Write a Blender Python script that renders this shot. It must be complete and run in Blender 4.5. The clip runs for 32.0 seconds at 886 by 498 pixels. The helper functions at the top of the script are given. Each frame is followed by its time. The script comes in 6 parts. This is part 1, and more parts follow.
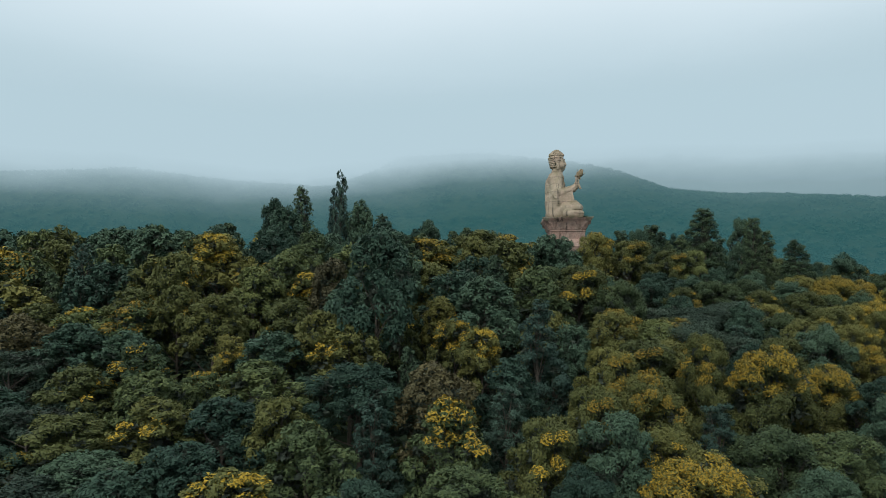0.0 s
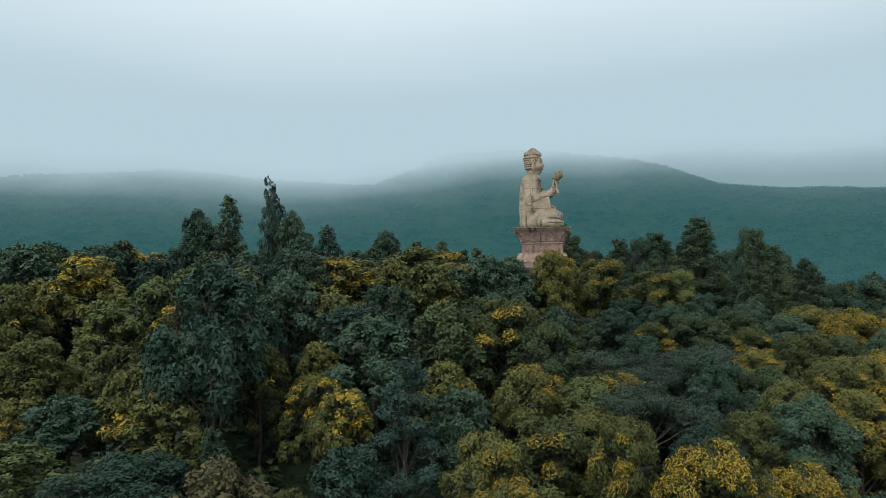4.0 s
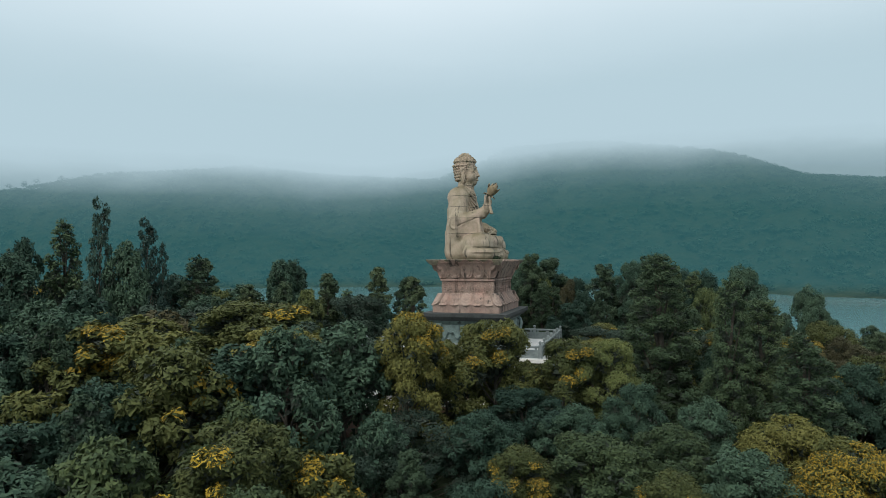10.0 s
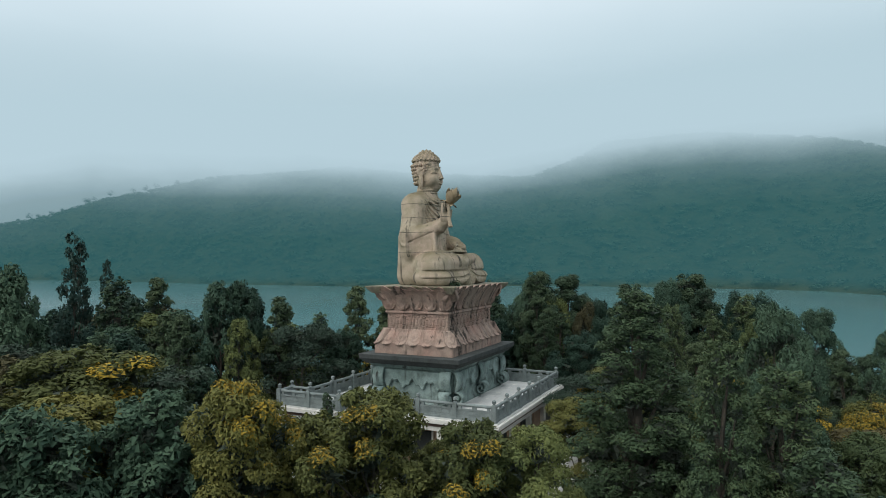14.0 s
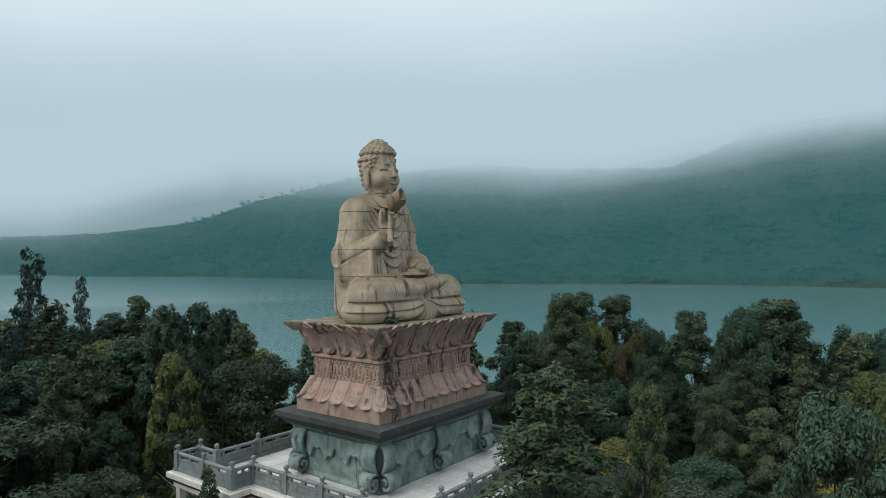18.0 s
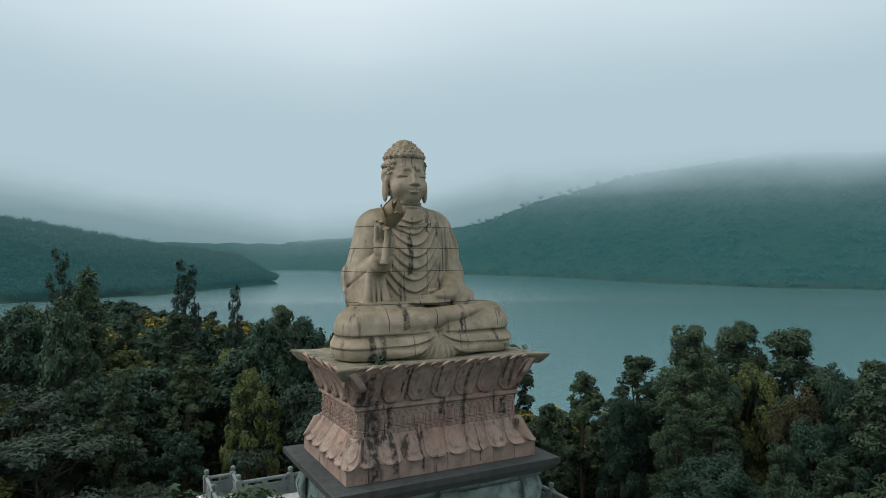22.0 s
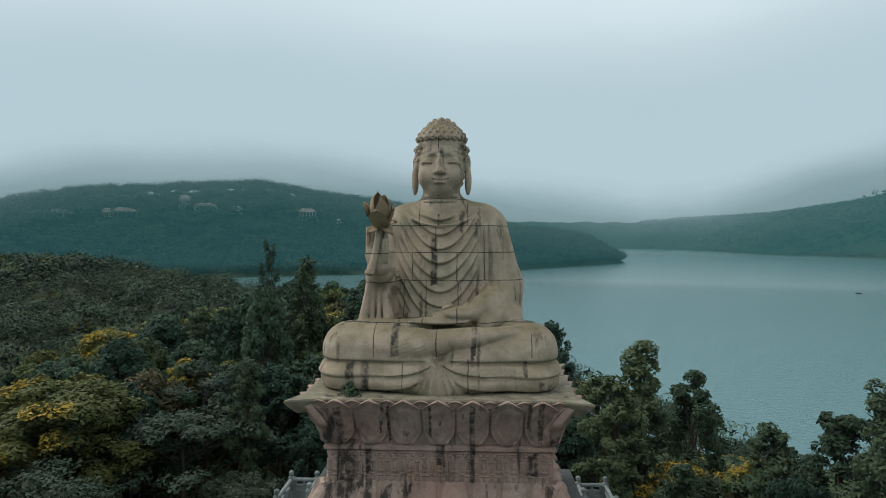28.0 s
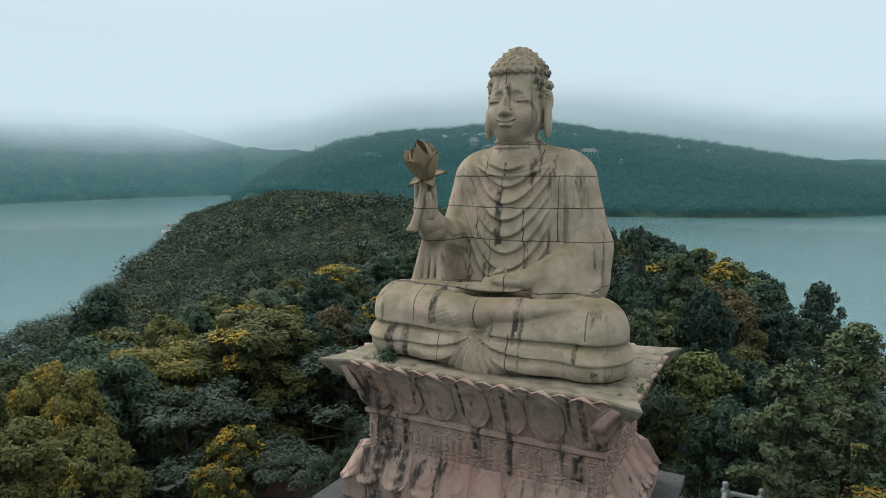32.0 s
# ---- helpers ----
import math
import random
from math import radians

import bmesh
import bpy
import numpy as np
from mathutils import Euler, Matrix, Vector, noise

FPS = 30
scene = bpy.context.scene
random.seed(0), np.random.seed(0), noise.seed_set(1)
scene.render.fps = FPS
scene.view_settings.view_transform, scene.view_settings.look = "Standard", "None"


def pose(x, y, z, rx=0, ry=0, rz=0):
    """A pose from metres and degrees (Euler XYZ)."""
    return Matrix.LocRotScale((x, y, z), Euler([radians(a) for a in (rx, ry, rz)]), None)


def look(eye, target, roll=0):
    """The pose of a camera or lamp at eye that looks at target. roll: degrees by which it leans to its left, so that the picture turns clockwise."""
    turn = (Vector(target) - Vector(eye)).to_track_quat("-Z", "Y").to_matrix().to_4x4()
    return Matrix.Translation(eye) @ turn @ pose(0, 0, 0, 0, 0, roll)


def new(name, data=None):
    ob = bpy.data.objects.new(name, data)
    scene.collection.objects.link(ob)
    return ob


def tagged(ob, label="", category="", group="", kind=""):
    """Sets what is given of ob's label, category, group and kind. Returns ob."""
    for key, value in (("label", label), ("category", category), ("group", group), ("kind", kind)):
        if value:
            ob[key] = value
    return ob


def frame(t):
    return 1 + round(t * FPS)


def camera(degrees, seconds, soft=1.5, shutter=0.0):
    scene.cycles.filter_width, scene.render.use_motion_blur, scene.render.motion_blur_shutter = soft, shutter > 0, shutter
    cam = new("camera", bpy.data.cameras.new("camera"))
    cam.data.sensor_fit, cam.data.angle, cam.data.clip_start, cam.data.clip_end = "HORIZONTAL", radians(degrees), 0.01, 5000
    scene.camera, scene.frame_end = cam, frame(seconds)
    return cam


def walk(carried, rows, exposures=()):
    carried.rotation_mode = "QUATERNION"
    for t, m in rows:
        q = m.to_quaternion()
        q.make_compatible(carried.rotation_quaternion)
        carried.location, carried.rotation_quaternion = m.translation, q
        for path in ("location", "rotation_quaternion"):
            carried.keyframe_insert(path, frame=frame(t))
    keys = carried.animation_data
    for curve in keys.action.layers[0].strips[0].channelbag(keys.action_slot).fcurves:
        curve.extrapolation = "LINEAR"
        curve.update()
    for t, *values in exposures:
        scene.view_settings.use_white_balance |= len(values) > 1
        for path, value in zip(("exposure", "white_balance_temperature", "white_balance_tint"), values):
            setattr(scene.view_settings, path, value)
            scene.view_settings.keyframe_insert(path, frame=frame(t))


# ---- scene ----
cam = camera(68.73, 32.0, soft=0.6)
# seconds, place in metres, yaw, pitch and roll in degrees
PATH = [
    (0.0, 5.74, 0.23, 18.36, 6.75, 1.98, 0.19),
    (0.5, 6.81, 1.63, 18.58, 7.21, 1.97, 0.22),
    (1.0, 7.87, 3.04, 18.81, 7.76, 1.95, 0.23),
    (1.5, 8.91, 4.46, 19.07, 8.37, 1.93, 0.26),
    (2.0, 9.93, 5.90, 19.35, 8.93, 1.91, 0.27),
    (2.5, 10.93, 7.35, 19.63, 9.44, 1.89, 0.29),
    (3.0, 11.90, 8.82, 19.92, 9.91, 1.86, 0.32),
    (3.5, 12.85, 10.30, 20.20, 10.35, 1.84, 0.33),
    (5.5, 16.54, 16.36, 21.79, 12.02, 1.53, 0.34),
    (6.0, 17.43, 17.89, 22.16, 12.38, 1.47, 0.33),
    (6.5, 18.29, 19.42, 22.54, 12.70, 1.36, 0.32),
    (7.0, 19.13, 20.90, 22.88, 13.04, 1.32, 0.29),
    (7.5, 19.99, 22.43, 23.22, 13.44, 1.24, 0.27),
    (8.0, 20.87, 23.99, 23.53, 13.97, 1.20, 0.26),
    (8.5, 21.69, 25.55, 23.78, 14.55, 1.17, 0.23),
    (9.0, 22.50, 27.11, 24.01, 15.36, 1.17, 0.19),
    (9.5, 23.33, 28.70, 24.27, 16.21, 1.15, 0.21),
    (10.0, 24.10, 30.30, 24.50, 17.02, 1.16, 0.16),
    (10.5, 24.87, 31.92, 24.71, 17.87, 1.21, 0.18),
    (11.0, 25.60, 33.54, 24.94, 18.69, 1.20, 0.17),
    (11.5, 26.32, 35.19, 25.19, 19.52, 1.16, 0.15),
    (12.0, 27.01, 36.91, 25.41, 20.59, 1.13, 0.10),
    (12.5, 27.68, 38.62, 25.60, 21.83, 1.12, 0.11),
    (13.0, 28.33, 40.37, 25.84, 23.09, 1.04, 0.14),
    (13.5, 28.98, 42.15, 26.03, 24.40, 1.02, 0.15),
    (14.0, 29.57, 43.94, 26.23, 25.70, 0.99, 0.18),
    (14.5, 30.17, 45.75, 26.45, 27.05, 0.90, 0.22),
    (16.5, 31.77, 52.92, 27.17, 32.47, 0.77, 0.32),
    (17.0, 32.02, 54.71, 27.32, 34.15, 0.72, 0.39),
    (17.5, 32.23, 56.39, 27.44, 35.89, 0.73, 0.37),
    (18.0, 32.42, 58.04, 27.56, 37.70, 0.74, 0.39),
    (18.5, 32.67, 59.62, 27.66, 39.61, 0.76, 0.40),
    (19.0, 33.00, 61.14, 27.79, 41.87, 0.74, 0.39),
    (19.5, 33.38, 62.66, 27.90, 44.78, 0.74, 0.37),
    (20.0, 33.81, 64.18, 27.99, 47.94, 0.74, 0.35),
    (20.5, 34.23, 65.72, 28.11, 51.21, 0.74, 0.31),
    (21.0, 34.64, 67.23, 28.20, 54.56, 0.78, 0.30),
    (21.5, 34.94, 68.72, 28.33, 58.35, 0.79, 0.23),
    (22.0, 35.15, 70.14, 28.46, 62.23, 0.81, 0.20),
    (22.5, 35.20, 71.48, 28.58, 66.00, 0.82, 0.17),
    (23.0, 35.18, 72.72, 28.68, 69.57, 0.89, 0.13),
    (23.5, 35.08, 73.89, 28.80, 72.88, 0.92, 0.13),
    (24.0, 34.93, 74.98, 28.91, 75.80, 0.98, 0.09),
    (24.5, 34.69, 76.06, 29.03, 78.50, 0.97, 0.10),
    (26.5, 33.54, 80.01, 29.26, 85.27, 0.71, -0.01),
    (27.0, 33.22, 80.90, 29.29, 86.82, 0.21, -0.03),
    (27.5, 32.86, 81.72, 29.33, 89.61, -0.40, -0.04),
    (28.0, 32.49, 82.51, 29.36, 92.86, -1.04, -0.03),
    (28.5, 32.08, 83.27, 29.39, 96.04, -1.67, -0.04),
    (29.0, 31.60, 84.04, 29.41, 99.04, -2.31, -0.08),
    (29.5, 31.08, 84.80, 29.46, 102.06, -2.98, -0.05),
    (30.0, 30.52, 85.52, 29.50, 105.09, -3.64, -0.07),
    (30.5, 29.94, 86.21, 29.54, 108.15, -4.32, -0.08),
    (31.0, 29.39, 86.91, 29.59, 111.34, -5.01, -0.08),
    (31.5, 28.87, 87.61, 29.64, 114.62, -5.66, -0.09),
    (32.0, 28.33, 88.29, 29.71, 117.69, -6.33, -0.10),
]
walk(cam, [(t, pose(x, y, z, 90 + pitch, roll, yaw)) for t, x, y, z, yaw, pitch, roll in PATH],
     [(0.0, 0.07, 6330, 10), (13.0, 0.09, 6330, 10), (20.0, 0.0, 6350, 10), (25.0, -0.04, 6380, 10), (28.0, 0.02, 6420, 10), (32.0, 0.40, 6550, 14)])

# ---- sky and light: a bright overcast day with low cloud ----
WATER = -14.0
world = bpy.data.worlds.new("overcast_sky")
scene.world = world
world.use_nodes = True
wn, wl = world.node_tree.nodes, world.node_tree.links
wn.clear()
w_out, w_bg = wn.new("ShaderNodeOutputWorld"), wn.new("ShaderNodeBackground")
w_sky = wn.new("ShaderNodeTexSky")
w_sky.sky_type, w_sky.sun_disc = "NISHITA", False
w_sky.sun_elevation, w_sky.sun_rotation = radians(48), radians(200)
w_dim = wn.new("ShaderNodeVectorMath")
w_dim.operation = "SCALE"
w_dim.inputs["Scale"].default_value = 0.06
w_co, w_sep, w_ramp = wn.new("ShaderNodeTexCoord"), wn.new("ShaderNodeSeparateXYZ"), wn.new("ShaderNodeValToRGB")
w_map = wn.new("ShaderNodeMapRange")
w_map.inputs["From Min"].default_value, w_map.inputs["From Max"].default_value = -0.1, 0.7
w_noise, w_warp = wn.new("ShaderNodeTexNoise"), wn.new("ShaderNodeMath")
w_noise.inputs["Scale"].default_value, w_noise.inputs["Detail"].default_value = 2.2, 4.0
w_scale = wn.new("ShaderNodeVectorMath")
w_scale.operation = "MULTIPLY"
w_scale.inputs[1].default_value = (1.0, 1.0, 3.0)
w_warp.operation, w_warp.inputs[1].default_value = "MULTIPLY_ADD", 0.03
w_sub = wn.new("ShaderNodeMath")
w_sub.operation, w_sub.inputs[1].default_value = "SUBTRACT", 0.015
ramp = w_ramp.color_ramp
SKY_STOPS = ((0.0, (0.22, 0.33, 0.36)), (0.125, (0.46, 0.57, 0.615)), (0.22, (0.57, 0.68, 0.735)), (0.38, (0.69, 0.805, 0.86)), (0.55, (0.78, 0.88, 0.925)), (1.0, (1.0, 1.06, 1.08)))
while len(ramp.elements) < len(SKY_STOPS):
    ramp.elements.new(0.5)
for el, (at, col) in zip(ramp.elements, SKY_STOPS):
    el.position, el.color = at, (*col, 1)
w_mix = wn.new("ShaderNodeMix")
w_mix.data_type = "RGBA"
w_mix.inputs["Factor"].default_value = 0.06
wl.new(w_co.outputs["Generated"], w_sep.inputs[0])
wl.new(w_co.outputs["Generated"], w_scale.inputs[0])
wl.new(w_scale.outputs[0], w_noise.inputs["Vector"])
wl.new(w_noise.outputs["Fac"], w_warp.inputs[0])
wl.new(w_sep.outputs["Z"], w_warp.inputs[2])
wl.new(w_warp.outputs[0], w_sub.inputs[0])
wl.new(w_sub.outputs[0], w_map.inputs["Value"])
wl.new(w_map.outputs[0], w_ramp.inputs["Fac"])
wl.new(w_sky.outputs[0], w_dim.inputs[0])
wl.new(w_ramp.outputs[0], w_mix.inputs["A"])
wl.new(w_dim.outputs[0], w_mix.inputs["B"])
wl.new(w_mix.outputs["Result"], w_bg.inputs["Color"])
wl.new(w_bg.outputs[0], w_out.inputs["Surface"])
w_bg.inputs["Strength"].default_value = 1.0

sun_data = bpy.data.lights.new("sun", "SUN")
sun_data.energy, sun_data.angle, sun_data.color = 1.9, radians(50), (1.0, 0.96, 0.88)
sun = new("sun", sun_data)
sun.matrix_world = look((-27, -30, 140), (11, 81, 20))

# ---- materials ----
def material(name):
    m = bpy.data.materials.new(name)
    m.use_nodes = True
    nt = m.node_tree
    return m, nt, nt.nodes["Principled BSDF"], nt.nodes["Material Output"]


def add(nt, kind, **inputs):
    n = nt.nodes.new(kind)
    for k, v in inputs.items():
        n.inputs[k.replace("_", " ")].default_value = v
    return n


def math_node(nt, op, a, b=None, c=None):
    n = nt.nodes.new("ShaderNodeMath")
    n.operation = op
    for i, v in enumerate((a, b, c)):
        if v is None:
            continue
        if isinstance(v, (int, float)):
            n.inputs[i].default_value = v
        else:
            nt.links.new(v, n.inputs[i])
    return n.outputs[0]


def mixed(nt, fac, a, b, blend="MIX"):
    n = nt.nodes.new("ShaderNodeMix")
    n.data_type, n.blend_type = "RGBA", blend
    for key, v in (("Factor", fac), ("A", a), ("B", b)):
        if isinstance(v, (int, float)):
            n.inputs[key].default_value = v
        elif isinstance(v, tuple):
            n.inputs[key].default_value = (*v, 1)
        else:
            nt.links.new(v, n.inputs[key])
    return n.outputs["Result"]


def ramp_of(nt, fac, stops):
    n = nt.nodes.new("ShaderNodeValToRGB")
    while len(n.color_ramp.elements) < len(stops):
        n.color_ramp.elements.new(0.5)
    for el, (at, col) in zip(n.color_ramp.elements, stops):
        el.position = at
        el.color = (*col, 1) if isinstance(col, tuple) else (col, col, col, 1)
    nt.links.new(fac, n.inputs["Fac"])
    return n.outputs["Color"]


def noise_of(nt, scale, detail=5.0, stretch=None, rough=0.55):
    co = nt.nodes.new("ShaderNodeNewGeometry").outputs["Position"]
    if stretch:
        mp = nt.nodes.new("ShaderNodeMapping")
        mp.inputs["Scale"].default_value = stretch
        nt.links.new(co, mp.inputs["Vector"])
        co = mp.outputs[0]
    n = add(nt, "ShaderNodeTexNoise", Scale=scale, Detail=detail, Roughness=rough)
    nt.links.new(co, n.inputs["Vector"])
    return n.outputs["Fac"]


def bumped(nt, bsdf, height, strength, distance):
    b = add(nt, "ShaderNodeBump", Strength=strength, Distance=distance)
    nt.links.new(height, b.inputs["Height"])
    nt.links.new(b.outputs[0], bsdf.inputs["Normal"])


def stone(name, light, dark, tint, streak=0.6, rough=0.85, joints=(), runs=(), grain=22.0, moss=0.0, dust_dims=True, streak_col=(0.022, 0.022, 0.020)):
    """Weathered carved stone: blotches, grain, black rain streaks; open joints as (axis, place, half width, extent); old drip stains as (y, half width, low, high)."""
    m, nt, bsdf, out = material(name)
    big, fine = noise_of(nt, 0.55, 4), noise_of(nt, grain, 6)
    col = mixed(nt, ramp_of(nt, big, ((0.38, 0.0), (0.62, 1.0))), light, tint)
    col = mixed(nt, ramp_of(nt, noise_of(nt, 2.3, 7), ((0.42, 0.0), (0.70, 0.9))), col, dark)
    col = mixed(nt, ramp_of(nt, fine, ((0.3, 0.35), (0.7, 0.0))), col, tuple(0.45 * v for v in dark))
    info = nt.nodes.new("ShaderNodeObjectInfo")
    col = mixed(nt, math_node(nt, "MULTIPLY", info.outputs["Random"], 0.35), col, dark)
    if moss:
        col = mixed(nt, math_node(nt, "MULTIPLY", ramp_of(nt, noise_of(nt, 1.5, 7), ((0.45, 0.0), (0.62, 1.0))), moss), col, (0.11, 0.115, 0.04))
    # upward faces: olive dirt, darkened further to offset the sky's light on them
    if moss and dust_dims:
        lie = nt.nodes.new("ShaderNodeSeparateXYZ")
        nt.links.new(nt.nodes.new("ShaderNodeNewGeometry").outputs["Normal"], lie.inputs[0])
        dust_dim = math_node(nt, "MULTIPLY", ramp_of(nt, lie.outputs[2], ((0.25, 0.0), (0.85, 1.0))), ramp_of(nt, noise_of(nt, 0.9, 6), ((0.30, 0.45), (0.62, 0.95))))
        col = mixed(nt, dust_dim, col, (0.150, 0.125, 0.072))
    st = noise_of(nt, 1.0, 6, stretch=(2.6, 2.6, 0.16), rough=0.62)
    run = math_node(nt, "MULTIPLY", ramp_of(nt, st, ((0.565, 0.0), (0.64, 1.0))), ramp_of(nt, noise_of(nt, 0.7, 3), ((0.40, 0.0), (0.58, 1.0))))
    run = math_node(nt, "MULTIPLY", run, streak)
    geo = nt.nodes.new("ShaderNodeNewGeometry").outputs["Position"]
    sep = nt.nodes.new("ShaderNodeSeparateXYZ")
    nt.links.new(geo, sep.inputs[0])
    for y, half, lo, hi in runs:
        wav = math_node(nt, "MULTIPLY_ADD", noise_of(nt, 1.3, 4), 0.5 * half + 0.10, sep.outputs[1])
        d = math_node(nt, "ABSOLUTE", math_node(nt, "SUBTRACT", wav, CY_STATUE + y + 0.5 * (0.5 * half + 0.10)))
        band = add(nt, "ShaderNodeMapRange", From_Min=half * 0.55, From_Max=half, To_Min=1.0, To_Max=0.0)
        nt.links.new(d, band.inputs["Value"])
        zz = math_node(nt, "MULTIPLY_ADD", noise_of(nt, 2.2, 3), 0.5, sep.outputs[2])
        ext = math_node(nt, "MULTIPLY", math_node(nt, "GREATER_THAN", zz, SLAB_TOP + lo + 0.25), math_node(nt, "LESS_THAN", zz, SLAB_TOP + hi + 0.25))
        front = math_node(nt, "GREATER_THAN", sep.outputs[0], 11.2)
        one = math_node(nt, "MULTIPLY", math_node(nt, "MULTIPLY", band.outputs[0], ext), front)
        one = math_node(nt, "MULTIPLY", one, ramp_of(nt, noise_of(nt, 5.0, 5), ((0.34, 0.1), (0.58, 0.92))))
        run = math_node(nt, "MAXIMUM", run, one)
    col = mixed(nt, run, col, streak_col)
    height = fine
    if joints:
        wob = math_node(nt, "MULTIPLY_ADD", noise_of(nt, 3.0, 3), 0.05, -0.025)
        lines = None
        for axis, place, half, (lo, hi) in joints:
            base = (0, CY_STATUE, SLAB_TOP)[axis]
            d = math_node(nt, "ABSOLUTE", math_node(nt, "SUBTRACT", math_node(nt, "ADD", sep.outputs[axis], wob), place + base))
            line = math_node(nt, "LESS_THAN", d, half)
            other, off = (sep.outputs[1], CY_STATUE) if axis == 2 else (sep.outputs[2], SLAB_TOP)
            line = math_node(nt, "MULTIPLY", line, math_node(nt, "MULTIPLY", math_node(nt, "GREATER_THAN", other, lo + off), math_node(nt, "LESS_THAN", other, hi + off)))
            lines = line if lines is None else math_node(nt, "MAXIMUM", lines, line)
        lines = math_node(nt, "MULTIPLY", lines, ramp_of(nt, noise_of(nt, 1.7, 3), ((0.3, 0.35), (0.6, 0.95))))
        col = mixed(nt, lines, col, (0.035, 0.032, 0.028))
        height = math_node(nt, "SUBTRACT", fine, lines)
    nt.links.new(col, bsdf.inputs["Base Color"])
    bsdf.inputs["Roughness"].default_value = rough
    bsdf.inputs["Specular IOR Level"].default_value = 0.3
    bumped(nt, bsdf, height, 0.4, 0.03)
    return m


def leaf(name, low, mid, high, gloss=0.68, clear=0.12):
    """Foliage: colour varies from tree to tree and from leaf to leaf, with a little light through the blade."""
    m, nt, bsdf, out = material(name)
    info, geo = nt.nodes.new("ShaderNodeObjectInfo"), nt.nodes.new("ShaderNodeNewGeometry")
    a = math_node(nt, "MULTIPLY_ADD", info.outputs["Random"], 0.66, 0.0)
    b = math_node(nt, "MULTIPLY_ADD", geo.outputs["Random Per Island"], 0.30, a)
    b = math_node(nt, "MULTIPLY_ADD", noise_of(nt, 0.8, 3), 0.60, math_node(nt, "SUBTRACT", b, 0.28))
    col = ramp_of(nt, b, ((0.1, low), (0.5, mid), (0.95, high)))
    nt.links.new(col, bsdf.inputs["Base Color"])
    bsdf.inputs["Roughness"].default_value = gloss
    bsdf.inputs["Specular IOR Level"].default_value = 0.14
    tr = nt.nodes.new("ShaderNodeBsdfTranslucent")
    nt.links.new(col, tr.inputs["Color"])
    mx = nt.nodes.new("ShaderNodeMixShader")
    mx.inputs[0].default_value = clear
    nt.links.new(bsdf.outputs[0], mx.inputs[1])
    nt.links.new(tr.outputs[0], mx.inputs[2])
    nt.links.new(mx.outputs[0], out.inputs["Surface"])
    return m


def plain(name, a, b, scale=3.0, rough=0.8, bump=0.3, depth=0.02):
    m, nt, bsdf, out = material(name)
    col = mixed(nt, ramp_of(nt, noise_of(nt, scale, 6), ((0.35, 0.0), (0.68, 1.0))), a, b)
    fine = noise_of(nt, scale * 9, 5)
    col = mixed(nt, ramp_of(nt, fine, ((0.35, 0.3), (0.65, 0.0))), col, tuple(0.6 * v for v in b))
    nt.links.new(col, bsdf.inputs["Base Color"])
    bsdf.inputs["Roughness"].default_value = rough
    bumped(nt, bsdf, fine, bump, depth)
    return m


CY_STATUE, SLAB_TOP = 81.45, 24.70
STATUE_JOINTS = [(2, z, h, r) for z, h, r in ((2.02, 0.016, (-3.2, 3.2)), (3.24, 0.016, (-2.8, 2.8)), (4.16, 0.016, (-2.8, 2.8)), (5.04, 0.016, (-2.8, 2.8)), (5.93, 0.010, (-1.0, 1.0)))]
STATUE_JOINTS += [(1, y, 0.016, r) for y, r in ((-2.0, (1.05, 2.0)), (2.75, (1.05, 1.75)), (-0.1, (1.05, 2.0)), (0.85, (0, 1.05)), (-1.1, (0, 0.9)), (-0.24, (4.16, 5.04)), (-1.0, (3.24, 4.16)), (0.46, (3.24, 4.16)),
                                                (-0.55, (2.02, 3.24)), (0.5, (2.02, 3.24)), (-1.3, (2.02, 3.24)), (-0.8, (5.04, 5.8)), (0.8, (5.04, 5.8)), (1.35, (3.24, 5.04)))]
STATUE_RUNS = ((-0.28, 0.13, 3.1, 4.7), (-1.35, 0.14, 1.1, 2.0), (1.02, 0.10, 1.05, 1.95), (-2.70, 0.16, 0.0, 0.95), (-2.25, 0.14, 0.05, 0.9), (2.55, 0.08, 0.5, 0.95), (3.05, 0.10, -0.1, 0.35), (-0.15, 0.05, 5.0, 6.0),
               (-0.40, 0.025, 7.45, 7.85), (-0.14, 0.02, 7.6, 7.9), (0.18, 0.02, 7.5, 7.9))
PED_RUNS = ((-2.92, 0.14, -1.9, -0.2), (-2.75, 0.34, -2.9, -1.3), (-2.10, 0.14, -3.9, -1.5), (-2.85, 0.28, -4.1, -2.6), (0.98, 0.10, -2.6, -0.1), (2.95, 0.10, -1.3, 0.0), (2.62, 0.07, -1.0, 0.0), (-0.25, 0.06, -1.2, -0.2), (-1.45, 0.06, -1.4, -0.1), (0.05, 0.16, -2.1, -1.4), (2.75, 0.18, -2.4, -1.7), (-1.0, 0.06, -3.8, -2.4), (1.4, 0.05, -3.9, -2.6))
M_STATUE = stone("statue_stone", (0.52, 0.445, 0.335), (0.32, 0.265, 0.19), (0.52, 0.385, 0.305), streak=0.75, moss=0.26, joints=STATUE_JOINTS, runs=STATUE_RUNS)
M_PINK = stone("pink_granite", (0.43, 0.325, 0.265), (0.22, 0.162, 0.132), (0.42, 0.262, 0.210), streak=0.9, runs=PED_RUNS)
M_SLAB = stone("mossy_top_stone", (0.33, 0.285, 0.215), (0.11, 0.10, 0.08), (0.27, 0.24, 0.165), streak=0.9, moss=0.35, dust_dims=False)
M_GREY = stone("grey_green_stone", (0.31, 0.40, 0.38), (0.09, 0.118, 0.108), (0.185, 0.255, 0.238), streak=0.9)
